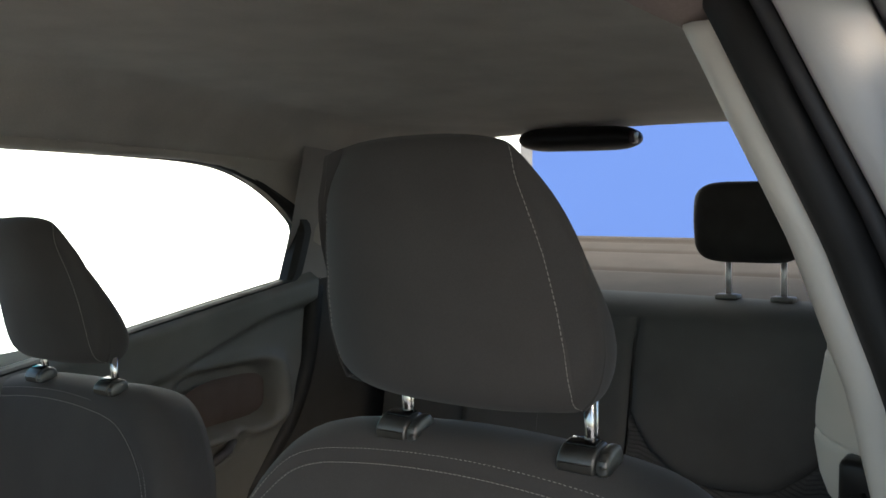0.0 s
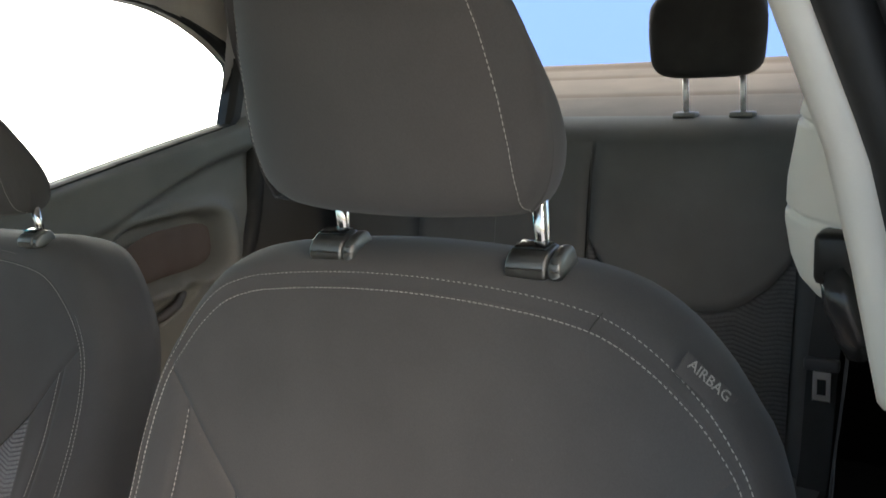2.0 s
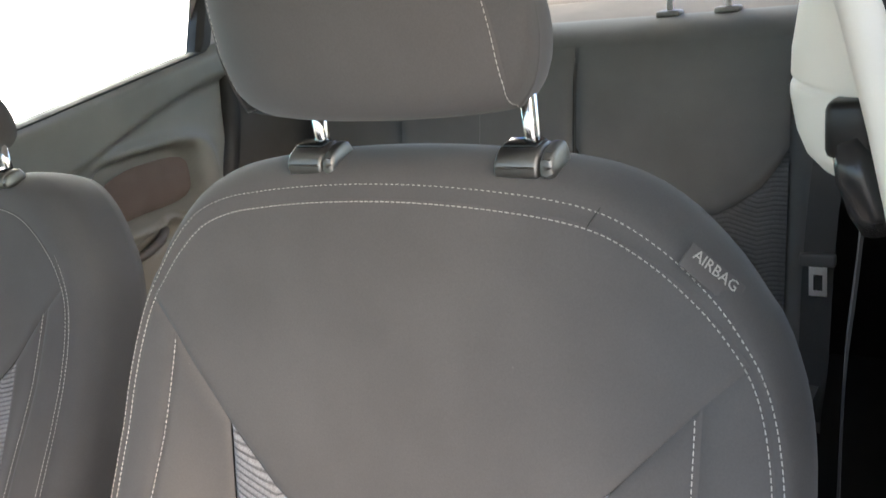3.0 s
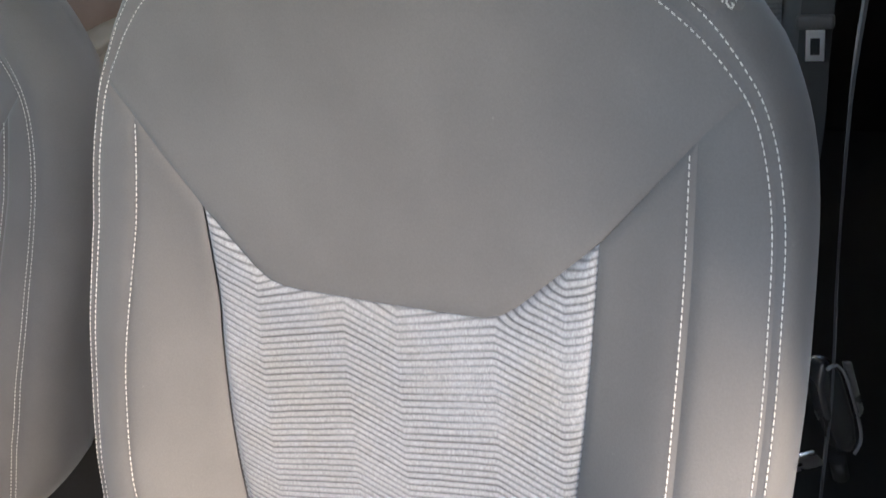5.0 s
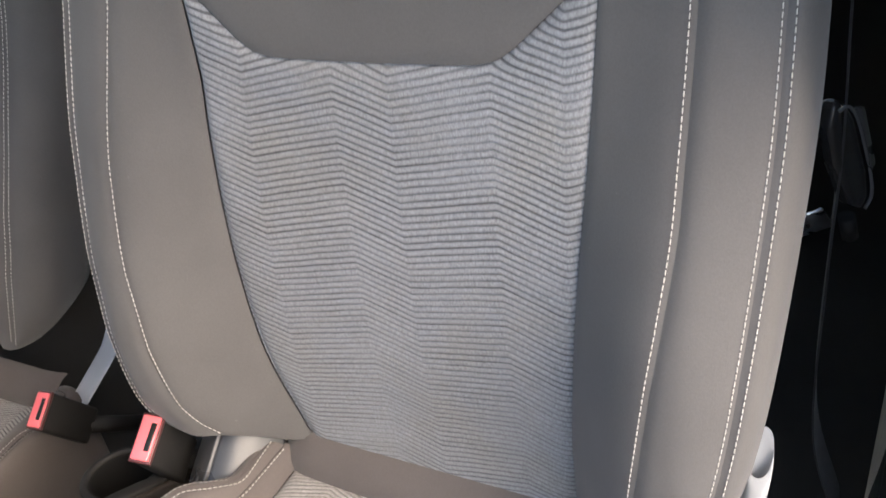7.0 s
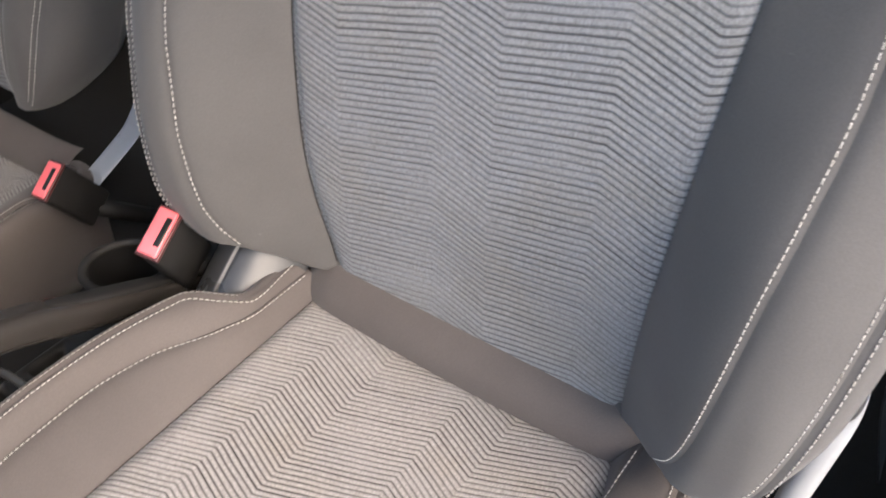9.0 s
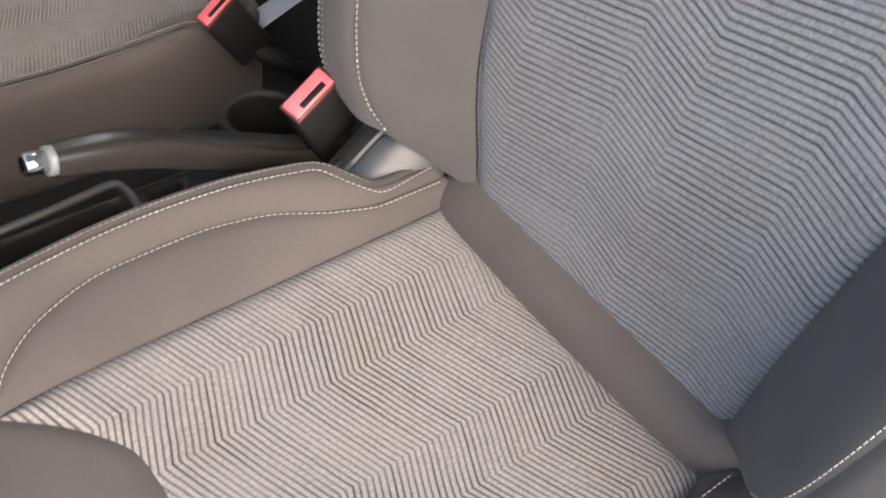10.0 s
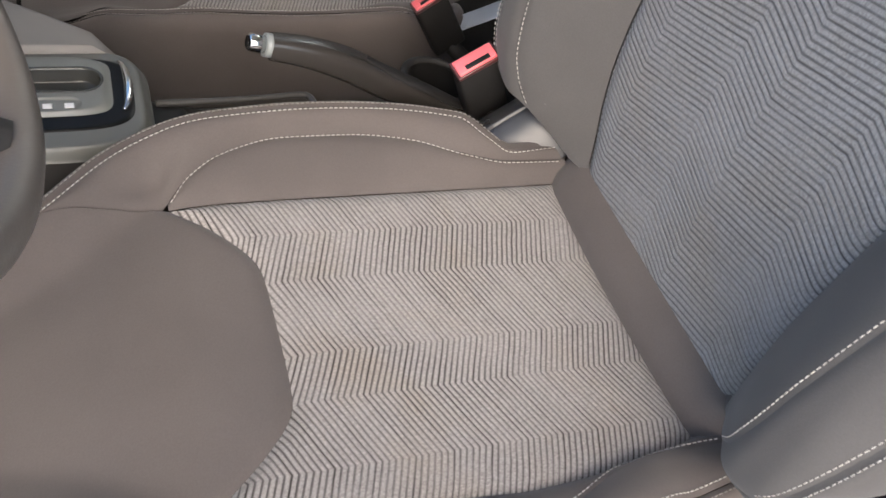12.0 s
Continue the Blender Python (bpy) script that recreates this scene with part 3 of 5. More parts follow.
def back_front(x, z):
    """The front of the backrest: the middle line, with the side bolsters standing forward of it, full and round from their crease."""
    a, w = abs(x), insert_x(z, x)
    rise = interp(z, (0.46, 0.5, 0.54, 0.6, 0.66, 0.72, 0.84, 0.92, 0.96), (0.04, 0.056, 0.062, 0.061, 0.052, 0.037, 0.012, 0.003, 0.0))
    f = min(1.0, max(0.0, (a - w + 0.001) / (0.064 + 0.010 * smoothstep(0.5, 0.6, z))))
    full = 1 - (1 - f) ** 2
    soft_s = smoothstep(w - 0.001, w + 0.07, a)
    k = smoothstep(0.84, 0.70, z)
    s = k * (0.6 * full + 0.4 * soft_s) + (1 - k) * soft_s - 0.35 * smoothstep(0.215, 0.27, a)
    soft = 0.006 * smoothstep(0.47, 0.53, z) * math.cos(min(1, a / w) * math.pi / 2) if z < 0.86 else 0.0
    return back_y(z) - rise * s + soft * smoothstep(0.86, 0.7, z)


def tuck(d, deep=0.0045, wide=0.006):
    """How far a panel sinks towards its seams, d metres from the nearest."""
    return deep * math.exp(-((d / wide) ** 1.3))


def edge_gap(fn, u, v, sides):
    """Distance of a panel's point from those of its edges that are seams."""
    p = fn(u, v)
    gaps = [9.0]
    if "l" in sides:
        gaps.append((p - fn(0, v)).length)
    if "r" in sides:
        gaps.append((p - fn(1, v)).length)
    if "b" in sides:
        gaps.append((p - fn(u, 0)).length)
    if "t" in sides:
        gaps.append((p - fn(u, 1)).length)
    return min(gaps)


def spread(t, n=0.16):
    """Packs grid lines towards both ends of 0..1."""
    return t - n * math.sin(2 * math.pi * t)


def panel(flat, depth, nu, nv, sides, deep=0.0045, wide=0.006):
    """A padded panel. flat(u, v): its place in the plane of the seat; depth(a, b): the cloth there, as a point and its outward way."""
    def fn(u, v):
        u, v = spread(u), spread(v)
        q = flat(u, v)
        p, n = depth(q.x, q.y)
        return p - n * tuck(edge_gap(flat, u, v, sides), deep, wide)
    return sheet(fn, nu, nv)


def back_skin(x, z):
    return Vector((x, back_front(x, z), z)), Vector((0, -0.97, 0.24))


def back_insert(u, v):
    s = 2 * u - 1
    z = 0.83
    for _ in range(8):
        z = up_seam(s * insert_x(z, s))
    z = 0.468 + v * (z - 0.468)
    return Vector((s * insert_x(z, s), z))


def back_upper(u, v):
    x = (2 * u - 1) * 0.236
    return Vector((x, up_seam(x) + v * (arc_top(x) - up_seam(x))))


def back_inner(side):
    def fn(u, v):
        za, zb = 0.468 + v * 0.39, 0.503 + v * 0.417
        a, b = Vector((insert_x(za, side), za)), Vector((inner_x(zb), zb))
        q = a.lerp(b, u)
        return Vector((side * q.x, q.y))
    return fn


def back_outer(side):
    def fn(u, v):
        za, zb = 0.503 + v * 0.417, 0.507 + v * 0.438
        a, b = Vector((inner_x(za), za)), Vector((arc_x(zb), zb))
        q = a.lerp(b, u)
        return Vector((side * q.x, q.y))
    return fn


def back_loop():
    """The backrest's outer seam, once round from the bottom's middle."""
    right = [(0.0, 0.468), (0.06, 0.468), (0.122, 0.468), (0.146, 0.486), (0.167, 0.503), (0.184, 0.5045)]
    right += [(arc_x(z), z) for z in (0.509, 0.52, 0.538, 0.57, 0.61, 0.66, 0.72, 0.78, 0.84, 0.88, 0.915, 0.945)]
    right += [(x, arc_top(x)) for x in (0.223, 0.206, 0.18, 0.15, 0.12, 0.085, 0.045)]
    loop = right + [(0.0, arc_top(0))] + mirrored(right[1:])
    return loop


def loop_normals(loop):
    out = []
    for i in range(len(loop)):
        a, b = Vector(loop[i - 1]), Vector(loop[(i + 1) % len(loop)])
        d = (b - a).normalized()
        out.append(Vector((d.y, -d.x)))
    return out


def back_border(thick=0.105, taper=0.034, full=0.0):
    """The strip of cloth round the backrest's edge, and its rear."""
    loop = back_loop()
    dense = smooth_path([(x, z, 0) for x, z in loop + [loop[0]]], 160)[:-1]
    loop = [(p.x, p.y) for p in dense]
    ways = loop_normals(loop)
    steps = 12
    bm = bmesh.new()
    rings = []
    # a hem that runs in under the panels
    hem = [Vector((x, z)) - w * 0.007 for (x, z), w in zip(loop, ways)]
    rings.append([bm.verts.new((q.x, back_front(q.x, q.y) + 0.0042, q.y)) for q in hem])
    for k in range(steps + 1):
        s = k / steps
        ring = []
        for (x, z), w in zip(loop, ways):
            top = smoothstep(0.93, 1.02, z)
            low = smoothstep(0.58, 0.53, z)
            over = 0.014 + 0.010 * top - 0.008 * low + full * smoothstep(0.05, 0.2, x) * smoothstep(0.5, 0.56, z)
            round_ = 0.04
            if s < 0.7:
                a = s / 0.7 * math.pi / 2
                o, r = over * math.sin(a) ** 0.9, round_ * (1 - math.cos(a))
            else:
                f = (s - 0.7) / 0.3
                o, r = over - taper * f * f - 0.008 * f, round_ + (thick - round_) * f
            q = Vector((x, z)) + w * o
            y0 = back_front(x, z)
            pull = tuck(s * 0.06, 0.0018, 0.004)
            ring.append(bm.verts.new((q.x, y0 + r + pull, q.y + 0.10 * (y0 + r - y0) * top)))
        rings.append(ring)
    n = len(loop)
    for a, b in zip(rings, rings[1:]):
        for i in range(n):
            f = bm.faces.new((a[i], a[(i + 1) % n], b[(i + 1) % n], b[i]))
            f.smooth = True
    bm.faces.new(rings[-1])
    return bm


def on_back(pts, lift=0.0):
    return [back_skin(p[0], p[1])[0] + Vector((0, -lift, 0)) for p in pts]


# the cushion
def seat_z(y):
    return 0.447 + (-0.153 - y) * 0.04 - 0.9 * max(0.0, -0.44 - y) ** 1.7


cushion_inner = curve((-0.484, -0.466, -0.434, -0.387, -0.329, -0.282, -0.232, -0.198, -0.14), (0.1275, 0.148, 0.168, 0.181, 0.183, 0.176, 0.155, 0.1475, 0.148))


OUTER_NOTCHED = curve((-0.66, -0.63, -0.6, -0.58, -0.556, -0.516, -0.473, -0.43, -0.382, -0.333, -0.287, -0.245, -0.23, -0.218, -0.205, -0.19, -0.16, -0.14), (0.07, 0.098, 0.118, 0.129, 0.141, 0.167, 0.184, 0.192, 0.198, 0.200, 0.197, 0.189, 0.184, 0.167, 0.157, 0.154, 0.157, 0.159))
OUTER_PLAIN = curve((-0.66, -0.63, -0.6, -0.58, -0.556, -0.516, -0.473, -0.43, -0.382, -0.333, -0.287, -0.245, -0.19, -0.16, -0.14), (0.07, 0.098, 0.118, 0.129, 0.141, 0.167, 0.184, 0.192, 0.198, 0.200, 0.199, 0.195, 0.186, 0.180, 0.177))


def cushion_outer(y, side):
    """The bolster's outer seam; towards the console it steps in round the hinge."""
    return OUTER_NOTCHED(y) if side < 0 else OUTER_PLAIN(y)


FRONT_EDGE = curve((0, 0.04, 0.055, 0.066, 0.078, 0.098, 0.127), (-0.421, -0.4215, -0.4225, -0.425, -0.432, -0.449, -0.481))


def front_seam(x):
    return FRONT_EDGE(min(abs(x), 0.127))


def insert_edge(y, side):
    """Half the cushion insert's width; worn wider towards the door."""
    if side < 0:
        return interp(y, (-0.48, -0.40, -0.25, -0.15), (0.127, 0.130, 0.133, 0.135))
    return interp(y, (-0.48, -0.40, -0.29, -0.22, -0.18, -0.153), (0.127, 0.142, 0.150, 0.146, 0.139, 0.131))


RISE_IN = curve((-0.66, -0.52, -0.481, -0.466, -0.434, -0.387, -0.282, -0.232, -0.198, -0.14), (0.0, 0.001, 0.003, 0.011, 0.018, 0.021, 0.021, 0.020, 0.018, 0.017))
RISE_OUT = curve((-0.66, -0.60, -0.556, -0.516, -0.473, -0.43, -0.38, -0.287, -0.24, -0.215, -0.195, -0.14), (0.004, 0.016, 0.027, 0.031, 0.034, 0.036, 0.037, 0.037, 0.036, 0.033, 0.026, 0.024))


def cushion_top(x, y):
    a = abs(x)
    w = insert_edge(y, x)
    low, high = RISE_IN(y), RISE_OUT(y)
    o = cushion_outer(y, x)
    if y > -0.481:
        c = max(w + 0.002, cushion_inner(y))
        o = max(c + 0.004, o)
    else:
        f = smoothstep(-0.481, -0.53, y)
        w += (min(w, o - 0.055) - w) * f
        c = w + 0.45 * (o - w)
        low = max(low, 0.45 * high * f)
    if a < w:
        up = 0.0
    elif a < c:
        f = (a - w) / (c - w)
        up = low * (0.45 * f + 0.55 * math.sin(f * math.pi / 2))
    else:
        f = min(1.4, (a - c) / (o - c))
        up = low + (high - low) * (math.sin(min(1.0, f) * math.pi / 2) if f < 1 else 1.0)
    dip = 0.005 * math.cos(min(1, a / 0.13) * math.pi / 2) * smoothstep(-0.5, -0.4, y)
    return seat_z(y) + up - dip


def seat_skin(x, y):
    return Vector((x, y, cushion_top(x, y))), Vector((0, 0.04, 0.999))


def seat_insert(u, v):
    t = 2 * u - 1
    y = -0.3
    for _ in range(6):
        x = t * insert_edge(y, t)
        y = front_seam(x) + v * (-0.153 - front_seam(x))
    return Vector((x, y))


def seat_pad(u, v):
    s = 2 * u - 1
    y1 = -0.655 + 0.012 * s * s
    y = y1 + v * (front_seam(s * 0.127) - y1)
    return Vector((s * min(0.127, cushion_outer(y, s) - 0.001), y))


def seat_inner(side):
    def fn(u, v):
        ya = -0.481 + v * 0.341
        w = insert_edge(ya, side)
        q = Vector((w, ya)).lerp(Vector((max(w + 0.0005, cushion_inner(ya)), ya)), u)
        return Vector((side * q.x, q.y))
    return fn


def seat_outer(side):
    def fn(u, v):
        y = -0.60 + v * 0.46
        w = insert_edge(y, side)
        a = 0.126 if y < -0.481 else max(w + 0.0005, cushion_inner(y))
        q = Vector((a, y)).lerp(Vector((max(a + 0.001, cushion_outer(y, side)), y)), u)
        return Vector((side * q.x, q.y))
    return fn


def cushion_border():
    ys = (-0.63, -0.6, -0.58, -0.556, -0.516, -0.473, -0.43, -0.382, -0.333, -0.287, -0.245, -0.23, -0.218, -0.205, -0.19, -0.16, -0.14)
    def half(side):
        return [(side * 0.03, -0.661), (side * 0.066, -0.654)] + [(side * cushion_outer(y, side), y) for y in ys] + [(side * 0.12, -0.13), (side * 0.06, -0.125)]
    loop = [(0.0, -0.662)] + half(1) + [(0.0, -0.125)] + half(-1)[::-1]
    dense = smooth_path([(x, y, 0) for x, y in loop + [loop[0]]], 160)[:-1]
    loop = [(p.x, p.y) for p in dense]
    ways = loop_normals(loop)
    bm = bmesh.new()
    rings = []
    for k in range(11):
        s = k / 10
        ring = []
        for (x, y), w in zip(loop, ways):
            if s < 0.6:
                a = s / 0.6 * math.pi / 2
                o, d = 0.016 * math.sin(a), 0.022 * (1 - math.cos(a))
            else:
                f = (s - 0.6) / 0.4
                o, d = 0.016 - 0.012 * f, 0.022 + 0.12 * f
            q = Vector((x, y)) + w * o
            ring.append(bm.verts.new((q.x, q.y, cushion_top(x, y) - d - tuck(s * 0.05))))
        rings.append(ring)
    n = len(loop)
    for a, b in zip(rings, rings[1:]):
        for i in range(n):
            f = bm.faces.new((a[i], a[(i + 1) % n], b[(i + 1) % n], b[i]))
            f.smooth = True
    bm.faces.new(rings[-1])
    return bm


# the headrest: a strip of cloth over front, top and rear, closed by a gusset at each side
HEAD_RING = [(-0.03, 1.084), (-0.054, 1.089), (-0.066, 1.106), (-0.075, 1.142), (-0.083, 1.178), (-0.092, 1.213), (-0.101, 1.244), (-0.103, 1.264), (-0.096, 1.277), (-0.082, 1.280),
             (-0.072, 1.266), (-0.062, 1.243), (-0.038, 1.205), (-0.012, 1.165), (0.008, 1.128), (0.011, 1.104), (-0.002, 1.087)]
head_mid = curve((1.08, 1.15, 1.21, 1.28), (-0.028, -0.044, -0.066, -0.09))


def head_half(z, side):
    if side > 0:
        return interp(z, (1.08, 1.10, 1.13, 1.16, 1.2, 1.24, 1.27, 1.295), (0.093, 0.096, 0.095, 0.092, 0.086, 0.077, 0.068, 0.060))
    return interp(z, (1.08, 1.10, 1.13, 1.16, 1.2, 1.24, 1.27, 1.295), (0.138, 0.146, 0.149, 0.147, 0.141, 0.130, 0.115, 0.101))


def head_ring(n=64):
    ring = smooth_path([(0, y, z) for y, z in HEAD_RING + [HEAD_RING[0]]], n)
    return ring[:-1]


def head_point(p, s):
    """A point of the headrest's strip: p on its middle ring, s from -1 to 1 across. The front is rounded in plan, the top falls off to the sides."""
    a = abs(s)
    front = smoothstep(0.012, -0.018, p.y - head_mid(p.z))
    back = 0.020 if s > 0 else 0.046
    drop = (0.004 if s > 0 else 0.008) * smoothstep(1.19, 1.27, p.z) * a ** 3
    lift = 0.001 * smoothstep(1.115, 1.09, p.z) * a ** 4
    return Vector((s * head_half(p.z, s), p.y + back * front * a ** 2.8, p.z - drop + lift))


def headrest_strip():
    ring = head_ring()
    mid = sum(ring, Vector()) / len(ring)
    def fn(u, v):
        p = ring[int(round(u * len(ring))) % len(ring)]
        s = 2 * spread(v, 0.1) - 1
        out = (p - mid).normalized()
        return head_point(p, s) + out * (0.004 * (1 - s * s) - tuck((1 - abs(s)) * 0.1, 0.0025, 0.005))
    return sheet(fn, len(ring), 32, close_u=True)


def headrest_gusset(side):
    edge = [head_point(p, side) for p in head_ring()]
    mid = sum(edge, Vector()) / len(edge)
    bm = bmesh.new()
    rings = []
    for k in range(12):
        r = 1 - k / 12
        loop = []
        for p in edge:
            q = mid.lerp(p, r)
            q.x = mid.x * (1 - r ** 5) + p.x * r ** 5 + (head_half(q.z, side) * side - mid.x) * (1 - r ** 5)
            gap = (1 - r) * (p - mid).length
            swell = (0.020 if side > 0 else 0.003) * (1 - r ** 3) - tuck(gap, 0.0025, 0.005)
            loop.append(bm.verts.new((q.x + side * swell, q.y, q.z)))
        rings.append(loop)
    n = len(edge)
    for a, b in zip(rings, rings[1:]):
        for i in range(n):
            f = bm.faces.new((a[i], a[(i + 1) % n], b[(i + 1) % n], b[i]))
            f.smooth = True
    f = bm.faces.new(rings[-1])
    f.smooth = True
    return bm


def guide_body(x0, x1, bevel):
    """A slice of the plastic shoe on the backrest's top that holds a headrest post: low at the front, rounded over the top."""
    side = [(-0.015, -0.006), (-0.0162, 0.0), (-0.0145, 0.0045), (-0.010, 0.0085), (-0.003, 0.0112), (0.007, 0.012), (0.013, 0.0095), (0.015, 0.002), (0.014, -0.008)]
    bm = solid(side, x1 - x0, "x", bevel, 3)
    bmesh.ops.translate(bm, vec=(x0, 0, 0), verts=bm.verts)
    return bm


def letters(text, size, mat, name, parent, m):
    curve = bpy.data.curves.new(name, "FONT")
    curve.body, curve.size, curve.extrude, curve.resolution_u = text, size, 0.0003, 2
    curve.align_x, curve.align_y = "CENTER", "CENTER"
    tmp = bpy.data.objects.new(name + "_curve", curve)
    scene.collection.objects.link(tmp)
    me = bpy.data.meshes.new_from_object(tmp.evaluated_get(bpy.context.evaluated_depsgraph_get()))
    bpy.data.objects.remove(tmp)
    me.materials.append(mat)
    ob = new(name, me)
    ob.parent = parent
    ob.matrix_local = m
    return ob


TAG_LIFT = 0.0030


def front_seat(at, label, tag_side, back_at=(0, 0, 0), recline=0.0, tall=1.0, head_at=(0, 0, 0), taper=0.034, full=0.0):
    """A seat. back_at, recline, tall: its backrest's offset, extra lean in degrees and height; head_at: the headrest's offset; taper, full: how the flank narrows and swells."""
    hinge_side = -1 if tag_side else 1      # the side of the console
    seat = thing("front_seat", label, "car seat", at, "front seats")
    back = part("backrest", back_border(0.105, taper, full), SEAT_CLOTH, seat)
    part("upper_panel", panel(back_upper, back_skin, 70, 36, "lrbt", 0.0024, 0.005), SEAT_CLOTH, back)
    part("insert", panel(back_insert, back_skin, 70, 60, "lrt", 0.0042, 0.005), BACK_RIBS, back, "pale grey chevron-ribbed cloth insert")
    for side in (-1, 1):
        part("inner_bolster", panel(back_inner(side), back_skin, 30, 50, "lrt", 0.0026), SEAT_CLOTH, back)
        part("outer_bolster", panel(back_outer(side), back_skin, 20, 60, "lrt", 0.0024), SEAT_CLOTH, back)
        line = on_back(smooth_path([(side * (inner_x(z) - 0.0035), z, 0) for z in np.linspace(0.505, 0.917, 26)], 150), 0.0004)
        part("stitching", stitches(line, Vector((0, -1, 0.1)).normalized()), THREAD, back, "white thread stitching")
    zs = [0.52, 0.538, 0.57, 0.61, 0.66, 0.72, 0.78, 0.84, 0.88, 0.915, 0.94]
    arc = [(arc_x(z), z) for z in zs] + [(x, arc_top(x)) for x in (0.223, 0.206, 0.18, 0.15, 0.12, 0.085, 0.045)]
    arc = arc + [(0, arc_top(0))] + mirrored(arc)
    dense = [(p.x, p.y) for p in smooth_path([(x, z, 0) for x, z in arc], 300)]
    ways = []
    for i in range(len(dense)):
        a, b = Vector(dense[max(0, i - 1)]), Vector(dense[min(len(dense) - 1, i + 1)])
        d = (b - a).normalized()
        ways.append(Vector((d.y, -d.x)))
    inner = [back_skin(x - 0.0032 * w.x, z - 0.0032 * w.y)[0] + Vector((0, 0.0011, 0)) for (x, z), w in zip(dense, ways)]
    outer = []
    for (x, z), w in zip(dense, ways):
        top = smoothstep(0.93, 1.02, z)
        over = 0.014 + 0.010 * top
        a = math.asin(min(1, (0.0085 - 0.0052 * (1 - top)) / over))
        outer.append(Vector((x + w.x * over * math.sin(a), back_front(x, z) + 0.04 * (1 - math.cos(a)) - 0.0001, z + w.y * over * math.sin(a))))
    for line in (inner, outer):
        part("stitching", stitches(line, Vector((0, -1, 0.15)).normalized()), THREAD, back, "white thread stitching")

    # the seam that crosses the border at the door-side shoulder
    if tag_side:
        rib = []
        for k in range(15):
            x = 0.139 + 0.011 * k / 14
            z, w = arc_top(x) - 0.002 * (1 - k / 14), Vector((0.33, 0.94))
            a = k / 14 * math.pi / 2
            rib.append((x + w.x * 0.0225 * math.sin(a) ** 0.9, back_front(x, z) + 0.04 * (1 - math.cos(a)) - 0.0004, z + w.y * 0.0235 * math.sin(a) ** 0.9))
        part("border_seam", tube(smooth_path(rib, 30), 0.0006, 8), cloth("seam_cloth", (0.05, 0.047, 0.045)), back, "dark seam across the border")
    base = part("cushion", cushion_border(), WARM_LIT_CLOTH, seat)
    if not tag_side:
        base.location, base.rotation_euler = (0, 0.024, 0.027), (radians(3), 0, 0)
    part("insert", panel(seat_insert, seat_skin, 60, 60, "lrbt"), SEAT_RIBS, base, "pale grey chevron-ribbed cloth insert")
    part("front_pad", panel(seat_pad, seat_skin, 40, 30, "t"), WARM_LIT_CLOTH, base)
    for side in (-1, 1):
        part("inner_bolster", panel(seat_inner(side), seat_skin, 22, 50, "lr", 0.0035), WARM_LIT_CLOTH, base)
        part("outer_bolster", panel(seat_outer(side), seat_skin, 20, 60, "lr", 0.003), WARM_LIT_CLOTH, base)
        pts = smooth_path([(side * (cushion_inner(y) - 0.003), y, 0) for y in np.linspace(-0.479, -0.145, 30)], 150)
        part("stitching", stitches([seat_skin(p.x, p.y)[0] - Vector((0, 0, 0.0006)) for p in pts], Vector((0, 0, 1))), THREAD, base, "white thread stitching")
        pts = smooth_path([(side * (cushion_outer(y, side) - 0.004), y, 0) for y in (-0.63, -0.6, -0.58, -0.556, -0.516, -0.473, -0.43, -0.382, -0.333, -0.287, -0.245, -0.23, -0.218, -0.205, -0.19, -0.16, -0.145)], 200)
        part("stitching", stitches([seat_skin(p.x, p.y)[0] - Vector((0, 0, 0.0006)) for p in pts], Vector((0, 0, 1))), THREAD, base, "white thread stitching")
        second = []
        for i, p in enumerate(pts):
            d = (pts[min(i + 1, len(pts) - 1)] - pts[max(0, i - 1)]).normalized()
            q = p + Vector((d.y, -d.x, 0)) * (side * 0.0085)
            second.append(Vector((q.x, q.y, cushion_top(p.x, p.y) - 0.0014)))
        part("stitching", stitches(second, Vector((0, 0, 1))), FAINT_THREAD, base, "grey thread stitching")
    # the plain roll where cushion and backrest meet
    def roll(u, v):
        x = (2 * u - 1) * 0.150
        bulge = 0.015 * math.sin(math.pi * v) ** 0.7
        end = tuck((1 - abs(2 * u - 1)) * 0.150, 0.012, 0.012) + tuck(abs(abs(x) - 0.130), 0.002, 0.003)
        return Vector((x, -0.1555 + 0.036 * v - 0.75 * bulge + 0.75 * end, 0.430 + 0.043 * v + 0.6 * bulge - 0.6 * end))
    part("rear_roll", sheet(roll, 48, 16), WARM_LIT_CLOTH, base)

    # the console side of the backrest is a little broader
    for ob in [back] + list(back.children):
        for v in ob.data.vertices:
            if v.co.x < 0 and ob.name.split(".")[0] != "airbag_tag":
                v.co.x *= 1 + 0.04 * smoothstep(1.0, 0.7, v.co.z)
    back.location, back.rotation_euler, back.scale = back_at, (radians(-recline), 0, 0), (1, 1, tall)
    head = part("headrest", headrest_strip(), SEAT_CLOTH, seat)
    head.location = head_at
    for side in (-1, 1):
        part("gusset", headrest_gusset(side), SEAT_CLOTH, head)
        line = [head_point(p, side * 0.965) for p in head_ring(200)]
        mid = sum(line, Vector()) / len(line)
        ways = [Vector((0, (p - mid).y, (p - mid).z)).normalized() for p in line]
        part("stitching", stitches([p - w * 0.0009 for p, w in zip(line, ways)], lambda i, ways=ways: ways[i]), THREAD, head, "white thread stitching")
        part("post", tube([(side * 0.084 + 0.008, -0.007, 1.02), (side * 0.084 + 0.008, -0.014, 1.11)], 0.0055, 14), CHROME, head, "chrome headrest post")
        guide = part("guide", guide_body(-0.010, 0.0205, 0.003), GUIDE, seat, "dark glossy plastic headrest guide")
